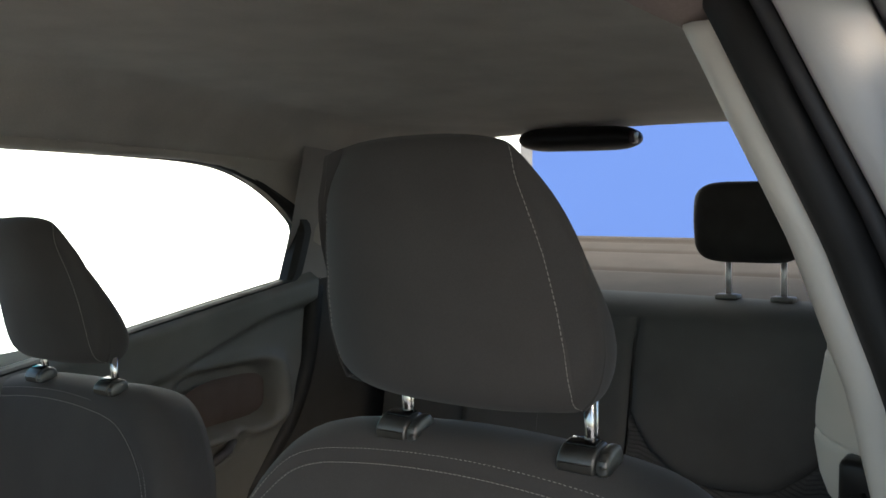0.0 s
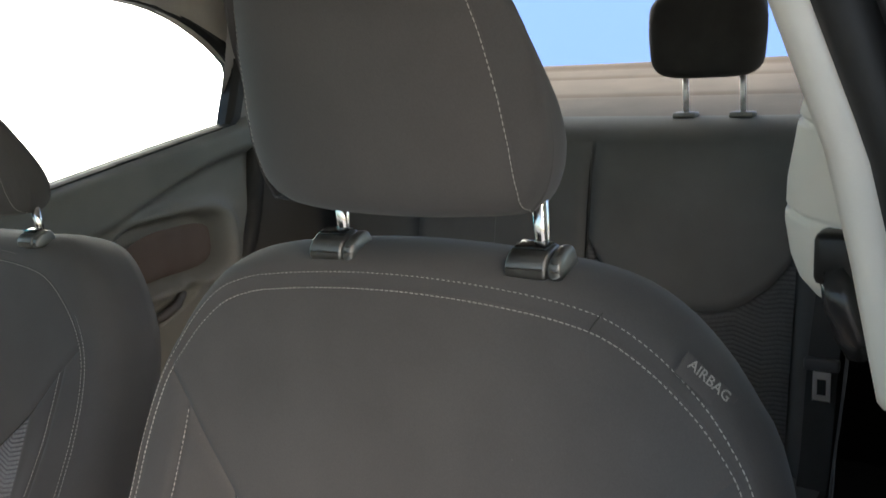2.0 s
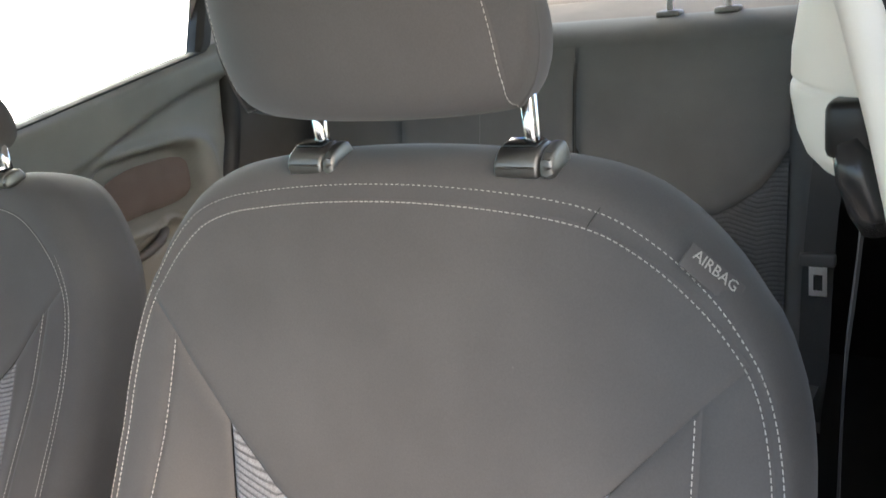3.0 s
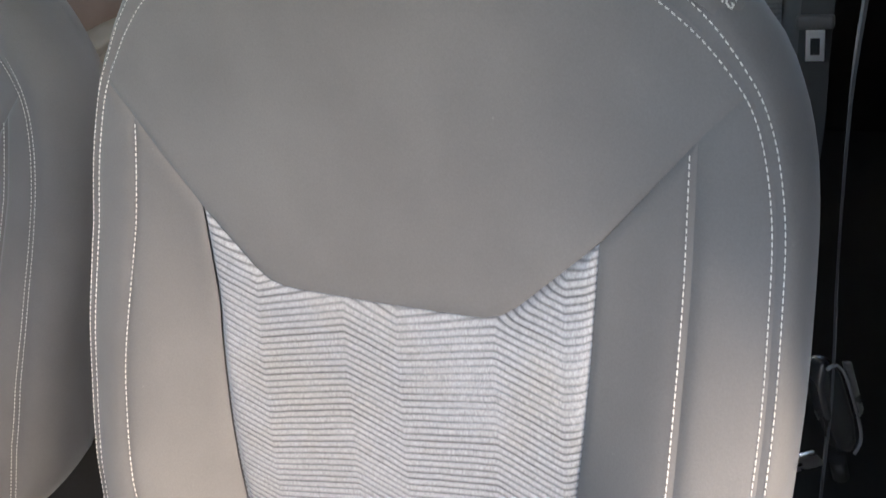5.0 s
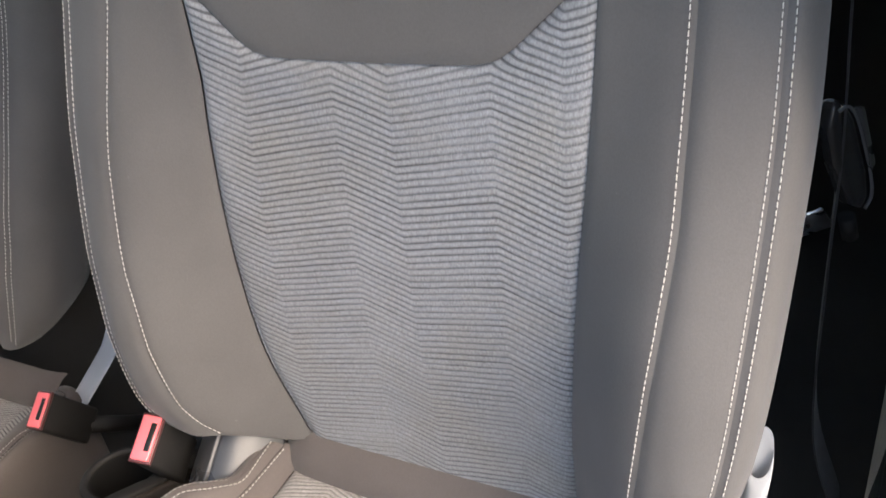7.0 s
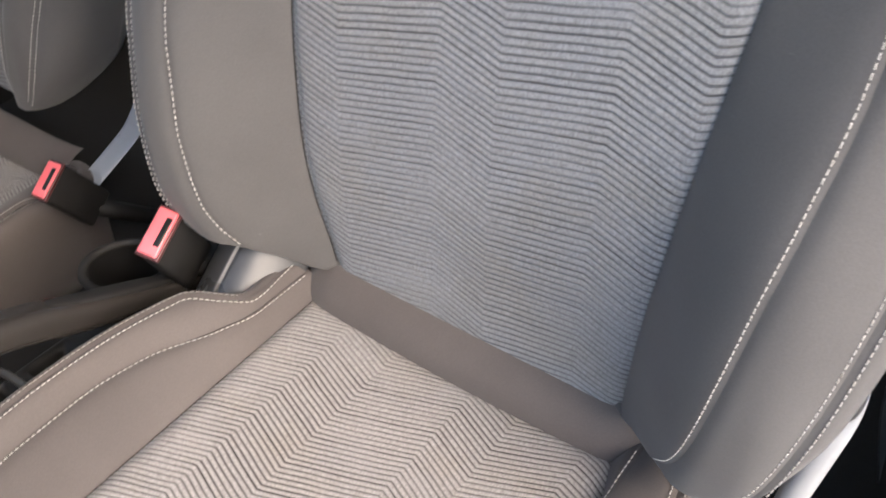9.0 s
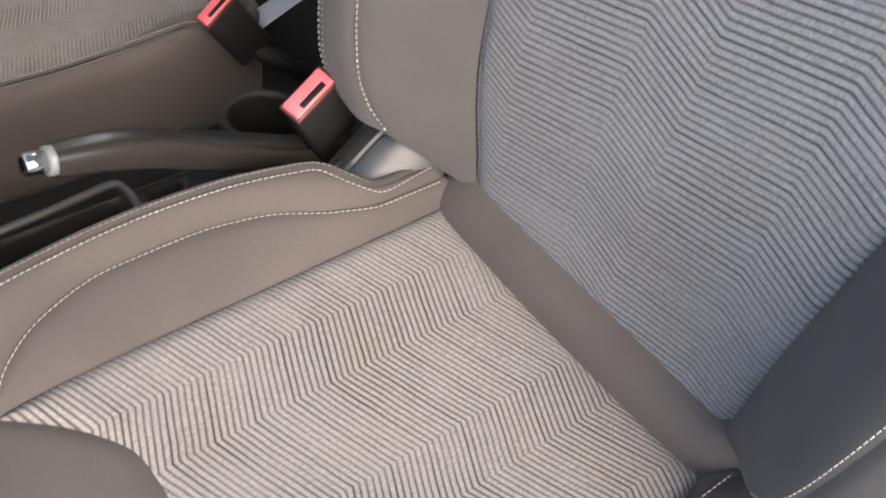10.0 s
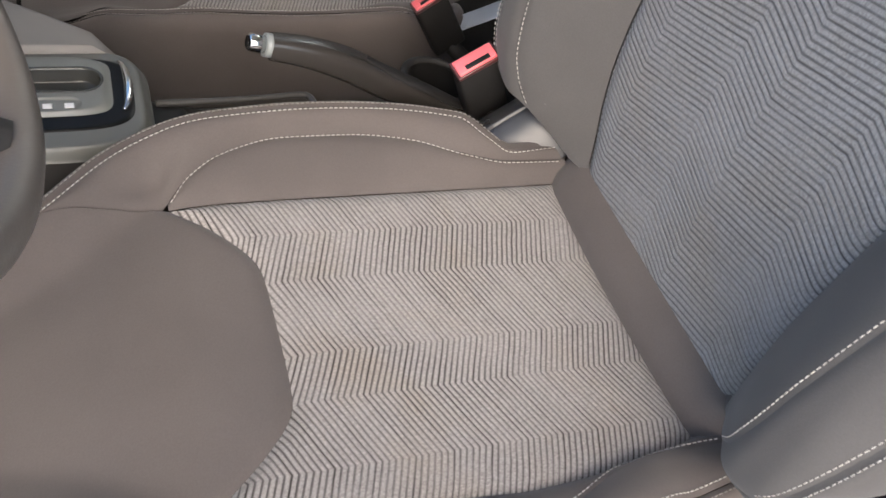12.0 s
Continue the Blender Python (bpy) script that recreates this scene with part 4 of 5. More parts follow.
        guide.location, guide.rotation_euler = Vector((side * 0.084, -0.018, 1.0505)) + Vector(head_at), (radians(12), 0, 0)
        part("top", box(0.024, 0.013, 0.0025, 0.001, (0.0055, 0.003, 0.0116)), plastic("gloss_black_top", (0.012, 0.012, 0.012), 0.12), guide, "glossy black top")
        part("button", guide_body(0.0211, 0.0312, 0.004), GUIDE, guide)

    part("base_frame", box(0.36, 0.40, 0.13, 0.01, (0, -0.36, 0.29)), BLACK_SOFT, seat, "black seat frame")
    for side in (-1, 1):
        part("rail", box(0.035, 0.56, 0.03, 0.004, (side * 0.17, -0.36, 0.232)), STEEL, seat, "steel seat rail")
        if tag_side and side * hinge_side > 0:
            # a low saddle in the notch behind the cushion's bolster
            def saddle(u, v, side=side):
                near = 0.046 * (max(0.0, 0.62 - u) / 0.62) ** 1.9
                far = 0.012 * (max(0.0, u - 0.62) / 0.38) ** 1.5
                seam = 0.004 * math.exp(-((u - 0.62) / 0.022) ** 2)
                return Vector((side * (0.148 + 0.066 * u), -0.236 + 0.098 * v, 0.428 + 0.082 * v ** 0.8 - near - far - seam))
            cover = part("hinge_cover", sheet(saddle, 90, 24), plastic("grey_hinge_cover", (0.042, 0.042, 0.043), 0.32), seat, "grey plastic hinge cover")
            cover.modifiers.new("thick", "SOLIDIFY").thickness = -0.004 * side
            continue
        if tag_side:
            spots = [(0.236, -0.13, 0.40), (0.238, -0.125, 0.46), (0.243, -0.118, 0.50), (0.248, -0.108, 0.535), (0.247, -0.10, 0.545)]
        elif side > 0:
            spots = [(0.193, -0.135, 0.482), (0.197, -0.105, 0.498), (0.204, -0.075, 0.52), (0.208, -0.045, 0.56), (0.209, -0.03, 0.61), (0.209, -0.02, 0.65)]
        else:
            spots = [(0.243, -0.13, 0.38), (0.247, -0.11, 0.45), (0.247, -0.09, 0.52), (0.246, -0.06, 0.58), (0.235, -0.03, 0.62)]
        path = smooth_path([(side * x, y, z) for x, y, z in spots], 26)
        def cover(u, v, path=path):
            a, p = 2 * math.pi * u, path[round(v * 26)]
            c, d = math.cos(a), math.sin(a)
            m = (abs(c) ** 2.4 + abs(d) ** 2.4) ** (-1 / 2.4)
            wide, deep = (0.0095 - 0.002 * v, 0.012) if tag_side else (0.014, 0.006)
            return Vector((p.x + wide * c * m, p.y + deep * d * m, p.z - 0.004 + deep * d * m))
        # The driver's door-side cover is made pale for the light falling on it.
        part("hinge_cover", sheet(cover, 32, 26, close_u=True), LIT_SILVER if tag_side else BRACKET, seat, "hinge bracket, blue-grey or silver brightened in its colour")
    if tag_side:
        run = Vector((0.61 * tag_side, 0.34, -0.70)).normalized()
        out = Vector((0.52 * tag_side, -0.68, 0.52))
        out = (out - run * out.dot(run)).normalized()
        rise = out.cross(run)
        turn = Matrix((run, rise, out)).transposed().to_4x4()
        turn.translation = Vector((0.211 * tag_side, -0.040, 0.993)) + out * TAG_LIFT
        tag = part("airbag_tag", box(0.041, 0.016, 0.0012, 0.0005, (0, -0.0025, 0)), SEAT_CLOTH, back, "small grey woven tag")
        tag.matrix_local = turn
        letters("AIRBAG", 0.0093, THREAD, "lettering", tag, pose(0, 0.0005, 0.0008))
    return seat


front_seat((0.36, 0, 0), "dark grey cloth driver's seat with white stitching and chevron insert", 1)
front_seat((-0.37, 0.05, -0.130), "dark grey cloth passenger seat with white stitching, beside the console", 0, (-0.085, -0.02, -0.032), 7.0, 1.097, (-0.067, 0.11, 0.067), 0.01, 0.02)


# ---- rear seat ----
def rear_y(z):
    return 0.92 + (z - 0.5) * 0.17


def rear_seat():
    seat = thing("rear_seat", "dark grey cloth rear bench with a headrest, behind the front seats", "car seat", (0, 0, 0))
    CX = 0.235
    def low_edge(x):
        a = abs(x - CX)
        return interp(a, (0, 0.07, 0.1, 0.14, 0.165, 0.18), (0.752, 0.757, 0.772, 0.802, 0.835, 0.865))
    def body(u, v):
        x = -0.54 + 1.02 * u
        if v < 0.72:
            z = 0.42 + (1.03 - 0.42) * v / 0.72
            y = rear_y(z) + 0.006
        else:
            a = (v - 0.72) / 0.28 * math.pi / 2
            z = 1.03 + 0.045 * math.sin(a)
            y = rear_y(1.03) + 0.006 + 0.09 * (1 - math.cos(a))
        side = smoothstep(0.40, 0.44, x)
        return Vector((x, y - 0.012 * math.sin(math.pi * min(1, max(0, (x - 0.05) / 0.37))) - 0.03 * side * smoothstep(1.05, 0.9, z), z))
    back = part("backrest", sheet(body, 80, 50), REAR_CLOTH, seat)
    def upper(u, v):
        x = CX + (2 * u - 1) * 0.181
        z0 = low_edge(x)
        z = z0 + v * (1.035 - z0)
        gap = min((1 - abs(2 * u - 1)) * 0.181, (z - z0), 9)
        return Vector((x, rear_y(z) - 0.018 + tuck(gap, 0.008, 0.008) + 0.012 * smoothstep(0.97, 1.035, z), z))
    part("upper_panel", sheet(upper, 50, 40), REAR_CLOTH, back)
    def insert(u, v):
        x = CX + (2 * u - 1) * 0.181
        z1 = low_edge(x) - 0.002
        z = 0.5 + v * (z1 - 0.5)
        return Vector((x, rear_y(z) - 0.012 + tuck(z1 - z, 0.006, 0.006), z))
    part("insert", sheet(insert, 50, 30), chevron("ribbed_rear_cloth", 2, 0.0075, [(x + 0.235, s) for x, s in BACK_STOPS], (0.13, 0.13, 0.13), (0.07, 0.07, 0.07), 0.0, 0.47), back, "grey chevron-ribbed cloth insert")
    def middle(u, v):
        x = -0.32 + 0.365 * u
        z = 0.5 + v * 0.535
        gap = min((1 - abs(2 * u - 1)) * 0.18, 9)
        return Vector((x, rear_y(z) - 0.012 + tuck(gap, 0.007, 0.007) + 0.01 * smoothstep(0.97, 1.035, z), z))
    part("middle_panel", sheet(middle, 40, 30), REAR_CLOTH, back)
    for x in (0.052, -0.14):
        line = [Vector((x, rear_y(z) - 0.012, z)) for z in np.linspace(0.62, 1.02, 60)]
        part("stitching", stitches(line, Vector((0, -1, 0))), plastic("grey_thread", (0.3, 0.3, 0.29), 0.8), back, "grey thread stitching")
    def cushion(u, v):
        a = v * math.pi * 0.75
        return Vector((-0.54 + 1.02 * u, 0.93 - 0.42 * min(1, v * 1.6) - 0.03 * math.sin(a), 0.52 - 0.012 * math.cos(a) - 0.24 * max(0, v - 0.62) / 0.38))
    part("cushion", sheet(cushion, 40, 30), REAR_CLOTH, seat)
    # headrest on two chrome posts
    hx, hy = 0.236, 1.072
    def head(u, v):
        a, s = 2 * math.pi * u, 2 * v - 1
        c, d = math.cos(a), math.sin(a)
        k = 3.4
        m = (abs(c) ** k + abs(d) ** k) ** (-1 / k)
        pinch = (1 - abs(s) ** 5) ** 0.42 if abs(s) < 1 else 0
        half = 0.102 * (1 - 0.04 * max(0, -d))
        return Vector((hx + s * half, hy + 0.042 * c * m * pinch, 1.216 + (0.074 * d * m) * (0.35 + 0.65 * pinch)))
    hr = part("headrest", sheet(head, 40, 36), plastic("black_vinyl", (0.03, 0.029, 0.028), 0.75, 900), seat, "black rear headrest")
    for dx in (-0.05, 0.05):
        part("post", tube([(hx + dx + 0.011, 1.083, 1.06), (hx + dx + 0.011, 1.076, 1.16)], 0.0055, 12), SATIN_CHROME, hr, "chrome headrest post")
        g = part("guide", box(0.042, 0.03, 0.012, 0.004), GUIDE, seat, "black plastic headrest guide")
        g.location = (hx + dx + 0.011, 1.08, 1.077)


rear_seat()


def strap(points, width, thick, mat, name, parent, across=(0, 1, 0), label=""):
    """Belt webbing along points; across: the way its width lies."""
    pts = [Vector(p) for p in points]
    w, bm, rows = Vector(across).normalized() * width / 2, bmesh.new(), []
    for i, p in enumerate(pts):
        d = (pts[min(i + 1, len(pts) - 1)] - pts[max(0, i - 1)]).normalized()
        n = d.cross(w).normalized() * thick / 2
        rows.append([bm.verts.new(q) for q in (p - w - n, p + w - n, p + w + n, p - w + n)])
    for a, b in zip(rows, rows[1:]):
        for k in range(4):
            bm.faces.new((a[k], a[(k + 1) % 4], b[(k + 1) % 4], b[k]))
    bm.faces.new(rows[0]), bm.faces.new(rows[-1])
    return part(name, bm, mat, parent, label)


GRIP = plastic("satin_black_grip", (0.022, 0.022, 0.023), 0.25)


def seat_belts():
    belt = thing("seat_belt", "black front seat belt hanging from the door pillar", "seat belt", (0, 0, 0))
    strap(smooth_path([(0.650, -0.05, 1.04), (0.643, -0.02, 0.99), (0.634, 0.01, 0.92), (0.628, 0.035, 0.8), (0.627, 0.045, 0.7), (0.622, 0.05, 0.6), (0.617, 0.06, 0.42), (0.64, 0.07, 0.30)], 40), 0.046, 0.0016, WEBBING, "webbing", belt, (-0.12, 1, 0))
    part("anchor_cap", tube([(0.645, -0.072, 1.074), (0.651, -0.073, 1.058), (0.656, -0.07, 1.042), (0.658, -0.066, 1.03)], lambda s: 0.0085 + 0.004 * math.sin(math.pi * s), 16), GRIP, belt, "black anchor cap")
    shield = [(-0.008, -0.038), (0.0, -0.050), (0.009, -0.044), (0.013, -0.022), (0.014, 0.026), (0.009, 0.046), (0.001, 0.049), (-0.007, 0.036), (-0.010, 0.0)]
    tongue = part("tongue_grip", solid(shield, 0.013, "x", 0.004, 3), GRIP, belt, "glossy black tongue grip")
    tongue.location, tongue.rotation_euler = (0.622, 0.035, 0.69), (radians(20), 0, radians(-32))
    # A grey tube along the grip's edge stands in for its highlight.
    edge = smooth_path([(0.0155, y * 0.93, z * 0.93) for y, z in shield[1:7]], 24)
    part("rim", tube(edge, 0.0013, 8), plastic("grip_edge_highlight", (0.12, 0.12, 0.125), 0.22), tongue, "grey edge painted as a highlight")
    loop = part("belt_loop", solid([(0.019, -0.030), (0.024, -0.026), (0.026, 0.024), (0.020, 0.029)], 0.004, "x", 0.0015), plastic("grey_loop", (0.06, 0.06, 0.06), 0.3), tongue, "grey webbing loop")
    loop.location = (0.006, 0, 0)
    part("stop_stud", tube([(0.004, -0.006, -0.055), (0.004, -0.008, -0.075)], 0.006, 12), BLACK_SOFT, tongue, "small black stop stud")
    steel = part("tongue_plate", solid([(-0.012, -0.035), (0.012, -0.035), (0.012, 0.0), (-0.012, 0.0)], 0.0025, "x", 0.001, 1), STEEL, belt, "steel tongue plate")
    steel.location, steel.rotation_euler = (0.607, 0.03, 0.645), (radians(25), radians(30), radians(-60))
    # rear belt: webbing down the seat's side, grey grip, steel tongue
    rear = thing("seat_belt", "dark grey rear seat belt with steel tongue, beside the rear seat", "seat belt", (0, 0, 0))
    strap(smooth_path([(0.500, 0.965, 1.06), (0.492, 0.93, 0.95), (0.48, 0.9, 0.80), (0.474, 0.885, 0.69), (0.47, 0.875, 0.55), (0.46, 0.865, 0.45)], 24), 0.046, 0.0016, cloth("grey_webbing", (0.06, 0.06, 0.06), 0.1, 900), "webbing", rear, (1, -0.12, 0))
    part("tongue_grip", box(0.052, 0.014, 0.02, 0.004, (0.475, 0.876, 0.712)), plastic("grey_grip", (0.09, 0.09, 0.09), 0.5), rear, "dark grey tongue grip")
    bm = bmesh.new()
    for a, b in (((-0.013, 0.0), (-0.0065, -0.046)), ((0.0065, 0.0), (0.013, -0.046)), ((-0.0065, 0.0), (0.0065, -0.012)), ((-0.0065, -0.037), (0.0065, -0.046))):
        bar = box(b[0] - a[0], 0.002, a[1] - b[1], 0.0006, ((a[0] + b[0]) / 2, 0, (a[1] + b[1]) / 2))
        for f in bar.faces:
            bm.faces.new([bm.verts.new(v.co) for v in f.verts])
        bar.free()
    t = part("tongue_plate", bm, SATIN_CHROME, rear, "bright steel belt tongue")
    t.location = (0.476, 0.873, 0.701)


seat_belts()


def belt_buckle(at, turn, label):
    """A black buckle on a stalk with a red release button."""
    b = thing("belt_buckle", label, "belt buckle", at, "belt buckles")
    b.rotation_euler, b.scale = turn, (0.93, 0.93, 0.93)
    part("housing", box(0.021, 0.045, 0.085, 0.004, (0, 0, -0.0445)), BLACK_SOFT, b)
    bm = box(0.0175, 0.041, 0.006, 0.0015, (0, 0, -0.001))
    part("release_button", bm, RED, b, "red plastic release button")
    part("slot", box(0.0055, 0.026, 0.003, 0.0008, (0.0045, 0.001, 0.0012)), BLACK, b, "black tongue slot")
    part("rim", box(0.0213, 0.0453, 0.0045, 0.0008, (0, 0, -0.003)), plastic("buckle_rim", (0.09, 0.03, 0.03), 0.3), b)
    part("stalk", tube([(0, 0.0, -0.08), (0.004, 0.012, -0.13), (0.006, 0.03, -0.2)], 0.011, 10), BLACK_SOFT, b, "black buckle stalk")
    return b


belt_buckle((0.134, -0.211, 0.513), (radians(28), radians(10), radians(14)), "black belt buckle with red button beside the driver's seat")
belt_buckle((-0.138, -0.152, 0.407), (radians(32), radians(0), radians(8)), "black belt buckle with red button beside the passenger seat")


def console():
    c = thing("console", "black plastic centre console with tray and cup holder between the seats", "console", (0, 0, 0))
    def body(u, v):
        y = -0.95 + 1.05 * u
        half = interp(y, (-0.95, -0.6, -0.49, -0.44, 0.1), (0.11, 0.066, 0.056, 0.044, 0.046))
        mid = interp(y, (-0.95, -0.6, -0.45, 0.1), (0.07, 0.093, 0.095, 0.088))
        a = 2 * math.pi * v
        x = mid + half * math.copysign(abs(math.cos(a)) ** 0.35, math.cos(a))
        top = interp(y, (-0.95, -0.62, -0.5, -0.46, -0.3, -0.15, 0.1), (0.50, 0.432, 0.428, 0.421, 0.416, 0.408, 0.40))
        z = 0.3 + (top - 0.3) * math.copysign(abs(math.sin(a)) ** 0.35, math.sin(a)) if math.sin(a) > 0 else 0.24
        # the tray ahead of the brake lever, and a small pocket behind it
        t = smoothstep(0.034, 0.026, abs(x - 0.094)) * smoothstep(0.056, 0.048, abs(y + 0.392))
        t += 0.6 * smoothstep(0.016, 0.011, abs(x - 0.082)) * smoothstep(0.018, 0.013, abs(y + 0.301))
        return Vector((x, y, z - 0.055 * min(1, t) * (math.sin(a) > 0)))
    part("body", sheet(body, 200, 110), plastic("console_black", (0.014, 0.0137, 0.0133), 0.5, spec=0.25), c)
    def rim(u, v):
        a, b = 2 * math.pi * u, 2 * math.pi * v
        r = 0.034 + 0.004 * math.cos(b)
        return Vector((0.07 + r * math.cos(a), -0.212 + r * math.sin(a), 0.444 + 0.004 * math.sin(b) - 0.12 * (r * math.sin(a))))
    cup = part("cup_holder", sheet(rim, 40, 10, close_u=True), BLACK_SOFT, c, "black round cup holder")
    wall = sheet(lambda u, v: Vector((0.07 + 0.032 * math.cos(2 * math.pi * u), -0.212 + 0.032 * math.sin(2 * math.pi * u), 0.443 - 0.075 * v - 0.004 * math.sin(2 * math.pi * u))), 32, 3, close_u=True)
    part("cup_wall", wall, BLACK, cup)
    tray = smooth_path([(0.064, -0.475, 0.424), (0.061, -0.43, 0.422), (0.058, -0.385, 0.421), (0.0545, -0.345, 0.421), (0.056, -0.336, 0.421), (0.064, -0.332, 0.4205), (0.09, -0.331, 0.42), (0.12, -0.331, 0.418)], 40)
    part("tray_rim", tube(tray, 0.0034, 10), plastic("grey_rim", (0.055, 0.053, 0.05), 0.4), c, "grey tray rim")
    # the selector's panel: a broad rim, a gloss black channel, a raised plate with the slot and a shallow strip of marks sunk in it
    def plate(cx, cy, hx, hy, top, edge, power=5.0, wide=0.0185, deep=0.03):
        def fn(u, v):
            a, r = 2 * math.pi * u, v
            cc, sn = math.cos(a), math.sin(a)
            m = (abs(cc) ** power + abs(sn) ** power) ** (-1 / power)
            x, y = cx + hx * cc * m * r, cy + hy * sn * m * r
            slot = math.hypot(x - 0.0785, max(0.0, y + 0.5345))
            marks = math.hypot(x - 0.1105, max(0.0, y + 0.545))
            sunk = deep * smoothstep(wide, wide - 0.002, slot) + 0.0018 * smoothstep(0.0085, 0.007, marks)
            return Vector((x, y, top - edge * smoothstep(0.9, 1.0, r) ** 2 - 0.01 * (y + 0.48) - sunk))
        return sheet(fn, 280, 110, close_u=True)
    sel = part("selector_panel", plate(0.093, -0.606, 0.071, 0.126, 0.457, 0.012), plastic("satin_grey_panel", (0.112, 0.115, 0.105), 0.4), c, "satin grey selector panel")
    part("channel", plate(0.090, -0.606, 0.052, 0.116, 0.4585, 0.003), plastic("gloss_black", (0.007, 0.007, 0.007), 0.3, spec=0.15), sel, "gloss black channel")
    part("plate", plate(0.083, -0.622, 0.040, 0.111, 0.4625, 0.004, 7.0, 0.0172, 0.02), plastic("pale_grey_plate", (0.15, 0.153, 0.139), 0.36), sel, "pale grey slotted plate")
    def liner(u, v):
        r, dz = ((0.0176, 0.0002), (0.0172, 0.0007), (0.0156, 0.0006), (0.0149, -0.0012), (0.0142, -0.012), (0.0128, -0.0135), (0.0005, -0.0137))[round(v * 6)]
        turn = 2 * math.pi * u
        y = -0.5345 + r * math.sin(turn) if math.sin(turn) > 0 else -0.70 + r * math.sin(turn)
        return Vector((0.0785 + r * math.cos(turn), y, 0.4625 - 0.01 * (y + 0.48) + dz))
    part("slot_liner", sheet(liner, 72, 6, close_u=True), plastic("slot_grey", (0.04, 0.041, 0.038), 0.25), sel, "grey slot liner")
    strip = smooth_path([(0.050, -0.5035, 0.4600), (0.060, -0.5, 0.4608), (0.084, -0.498, 0.461), (0.108, -0.5, 0.4608), (0.118, -0.5035, 0.4600)], 24)
    part("end_strip", tube(strip, lambda s: 0.0015 + 0.0026 * math.sin(math.pi * s), 12), CHROME, sel, "chrome end strip")
    white = plastic("white_mark", (0.75, 0.75, 0.75), 0.5)
    for k in range(4):
        part("mark", box(0.0062, 0.0072, 0.001, 0.0004, (0.1115, -0.545 - 0.0165 * k, 0.4616)), white, sel, "white gear mark")
    def skirt(u, v):
        a = 2 * math.pi * u
        cc, sn = math.cos(a), math.sin(a)
        m = (abs(cc) ** 5 + abs(sn) ** 5) ** -0.2
        return Vector((0.093 + (0.0705 - 0.006 * v) * cc * m, -0.606 + (0.1255 - 0.006 * v) * sn * m, 0.446 - 0.16 * v))
    part("skirt", sheet(skirt, 64, 4, close_u=True), plastic("charcoal_skirt", (0.035, 0.034, 0.033), 0.45), sel, "charcoal console side under the panel")
    # the dashboard's centre stack runs down into the console
    def stack(u, v):
        y = -0.90 + 0.402 * v
        left = 0.030 - 0.85 * (-0.500 - y)
        x = left + (0.034 - left) * u
        z = 0.466 + 0.25 * max(0.0, -0.6 - y) - 0.02 * smoothstep(0.93, 1.0, v) - 0.014 * smoothstep(0.12, 0.0, u)
        return Vector((x, y, z))
    st = part("stack_flank", sheet(stack, 16, 16), plastic("stack_grey", (0.19, 0.175, 0.16), 0.5), c, "grey side of the centre stack")
    st.modifiers.new("thick", "SOLIDIFY").thickness = 0.03


console()


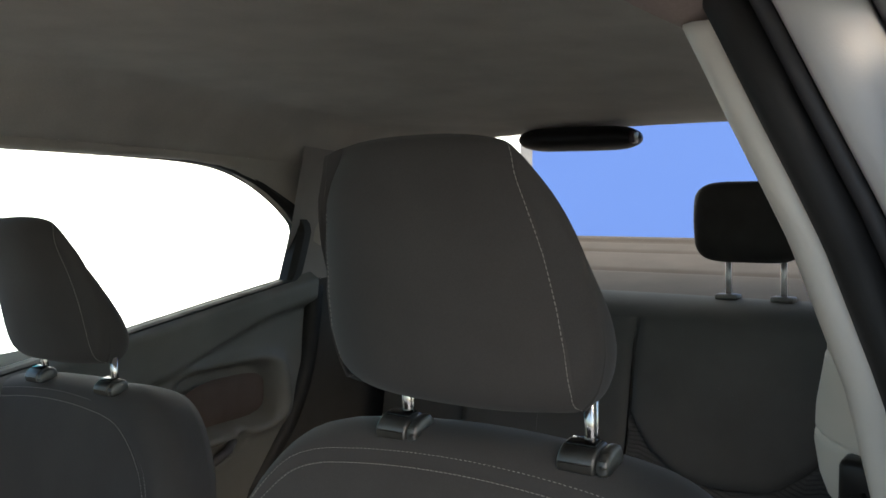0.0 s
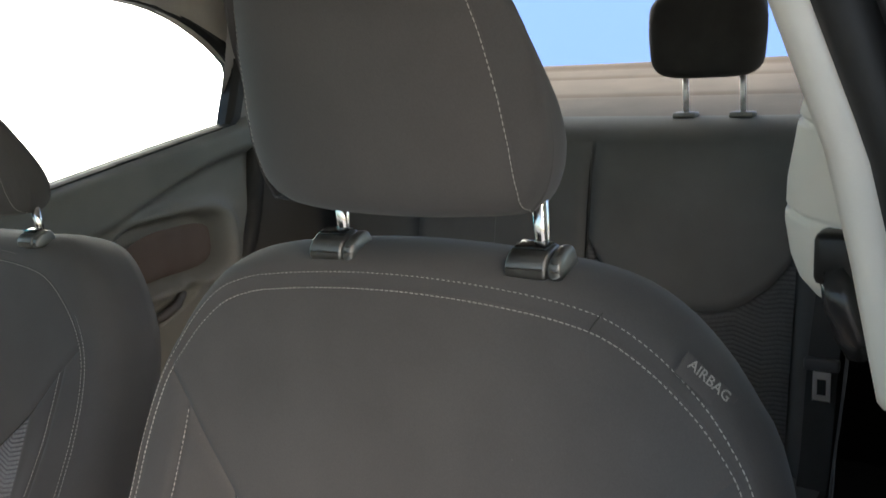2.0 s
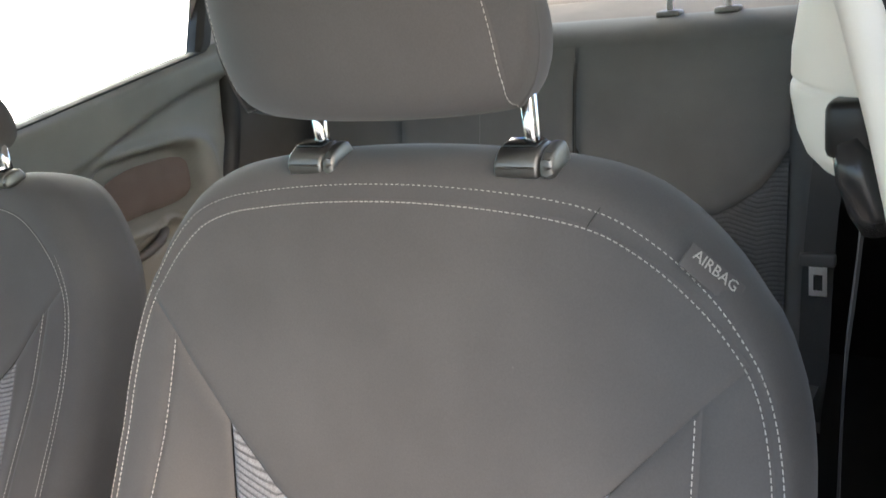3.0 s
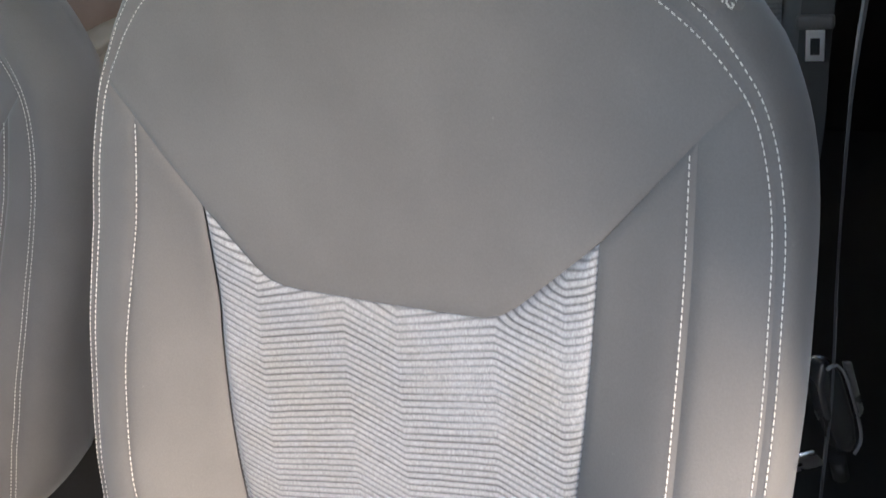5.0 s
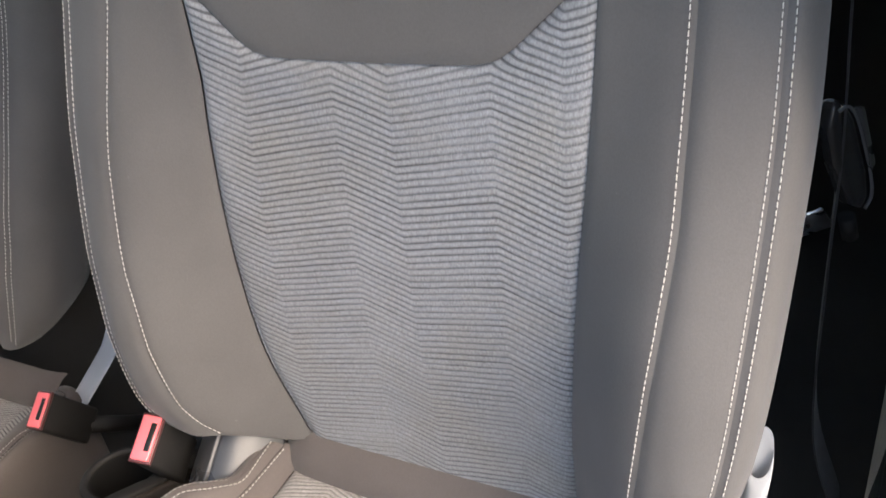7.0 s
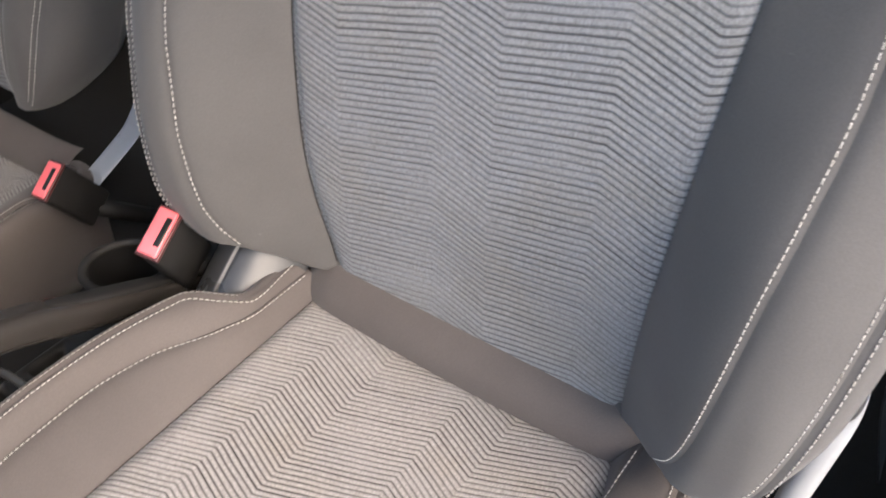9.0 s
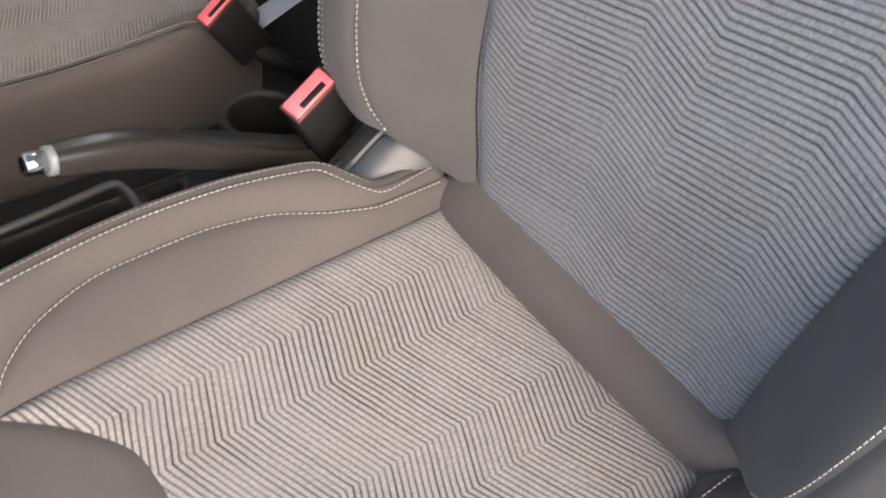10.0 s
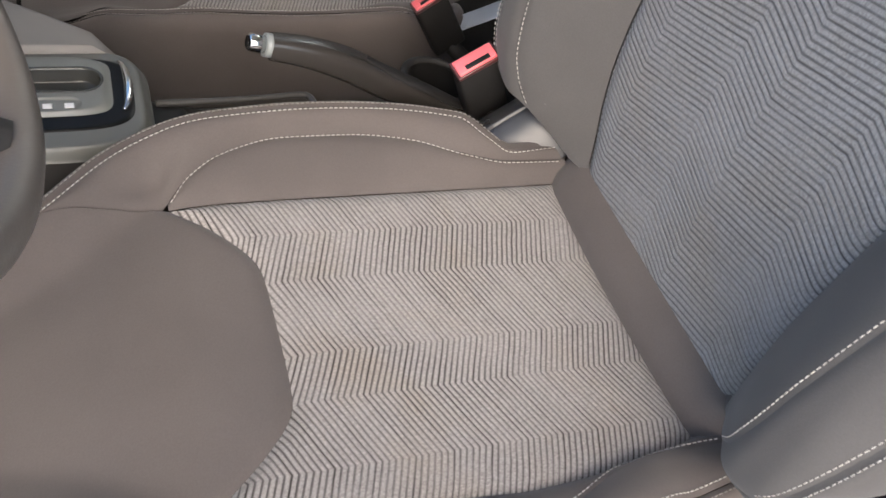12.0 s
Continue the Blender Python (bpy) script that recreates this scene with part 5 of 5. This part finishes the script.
def handbrake():
    h = thing("handbrake", "dark plastic handbrake lever with chrome button, lowered", "handbrake", (0, 0, 0))
    pts = smooth_path([(0.12, -0.388, 0.521), (0.12, -0.355, 0.514), (0.119, -0.32, 0.5), (0.118, -0.28, 0.477), (0.116, -0.24, 0.455), (0.112, -0.19, 0.427), (0.108, -0.13, 0.395)], 30)
    def lever(line, lift, wide, high, power):
        """A bar along the line, squarish across, with rounded ends where its width falls to nothing."""
        last = len(line) - 1
        def point(u, v):
            k = round(v * last)
            d = (line[min(last, k + 1)] - line[max(0, k - 1)]).normalized()
            up = Vector((0, -d.z, d.y)).normalized()
            if up.z < 0:
                up = -up
            a = 2 * math.pi * u
            c, e = math.cos(a), math.sin(a)
            m = (abs(c) ** power + abs(e) ** power) ** (-1 / power)
            return line[k] + up * (lift + high(v) * e * m) + Vector((wide(v) * c * m, 0, 0))
        return sheet(point, 40, last, close_u=True)
    swell = lambda v: 0.0096 + 0.0034 * math.sin(math.pi * min(1, 0.04 + v * 1.5))
    part("grip", lever(pts, 0.0, swell, swell, 3.6), plastic("satin_brown_black", (0.030, 0.027, 0.0245), 0.24), h)
    part("collar", tube([(0.12, -0.393, 0.5225), (0.12, -0.384, 0.5205)], 0.0098, 18), plastic("frosted_grey", (0.2, 0.215, 0.21), 0.3), h, "pale grey collar")
    part("button", tube([(0.12, -0.407, 0.526), (0.12, -0.405, 0.5255), (0.12, -0.391, 0.522)], lambda s: 0.0052 + 0.0022 * min(1, s * 2), 14), CHROME, h, "chrome release button")
    taper = lambda v: max(0.0, math.sin(math.pi * v)) ** 0.3
    part("finger_inlay", lever(pts[8:23], 0.0115, lambda v: 0.0003 + 0.0075 * taper(v), lambda v: 0.0003 + 0.0032 * taper(v), 3.0), BLACK_SOFT, h, "soft dark inlay")


handbrake()


SPOKE = plastic("grey_wheel_plastic", (0.05, 0.048, 0.046), 0.4)


def steering_wheel():
    w = thing("steering_wheel", "dark grey leather steering wheel rim ahead of the driver's seat", "steering wheel", (0.366, -0.6634, 0.766))
    w.rotation_euler = (radians(34.4), 0, 0)
    def rim(u, v):
        a, b = 2 * math.pi * u, 2 * math.pi * v
        r = 0.1704 + 0.0145 * math.cos(b)
        return Vector((r * math.cos(a), 0.0165 * math.sin(b), r * math.sin(a)))
    part("rim", sheet(rim, 96, 18, close_u=True), plastic("grey_leather", (0.105, 0.092, 0.08), 0.42, 500, 0.0004), w)
    hub = solid([(0.07 * math.cos(a), 0.065 * math.sin(a)) for a in np.linspace(0, 2 * math.pi, 24, endpoint=False)], 0.05, "y", 0.008)
    part("hub", hub, SPOKE, w).location = (0, -0.075, 0)
    for a in (172, 8, 270):
        c, s = math.cos(radians(a)), math.sin(radians(a))
        part("spoke", tube([(0.06 * c, -0.045, 0.06 * s), (0.12 * c, -0.025, 0.12 * s), (0.164 * c, 0, 0.164 * s)], 0.016, 10), SPOKE, w)
    part("column", tube([(0, -0.06, -0.0), (0, -0.33, 0.0)], 0.035, 16), BLACK_SOFT, w)


steering_wheel()
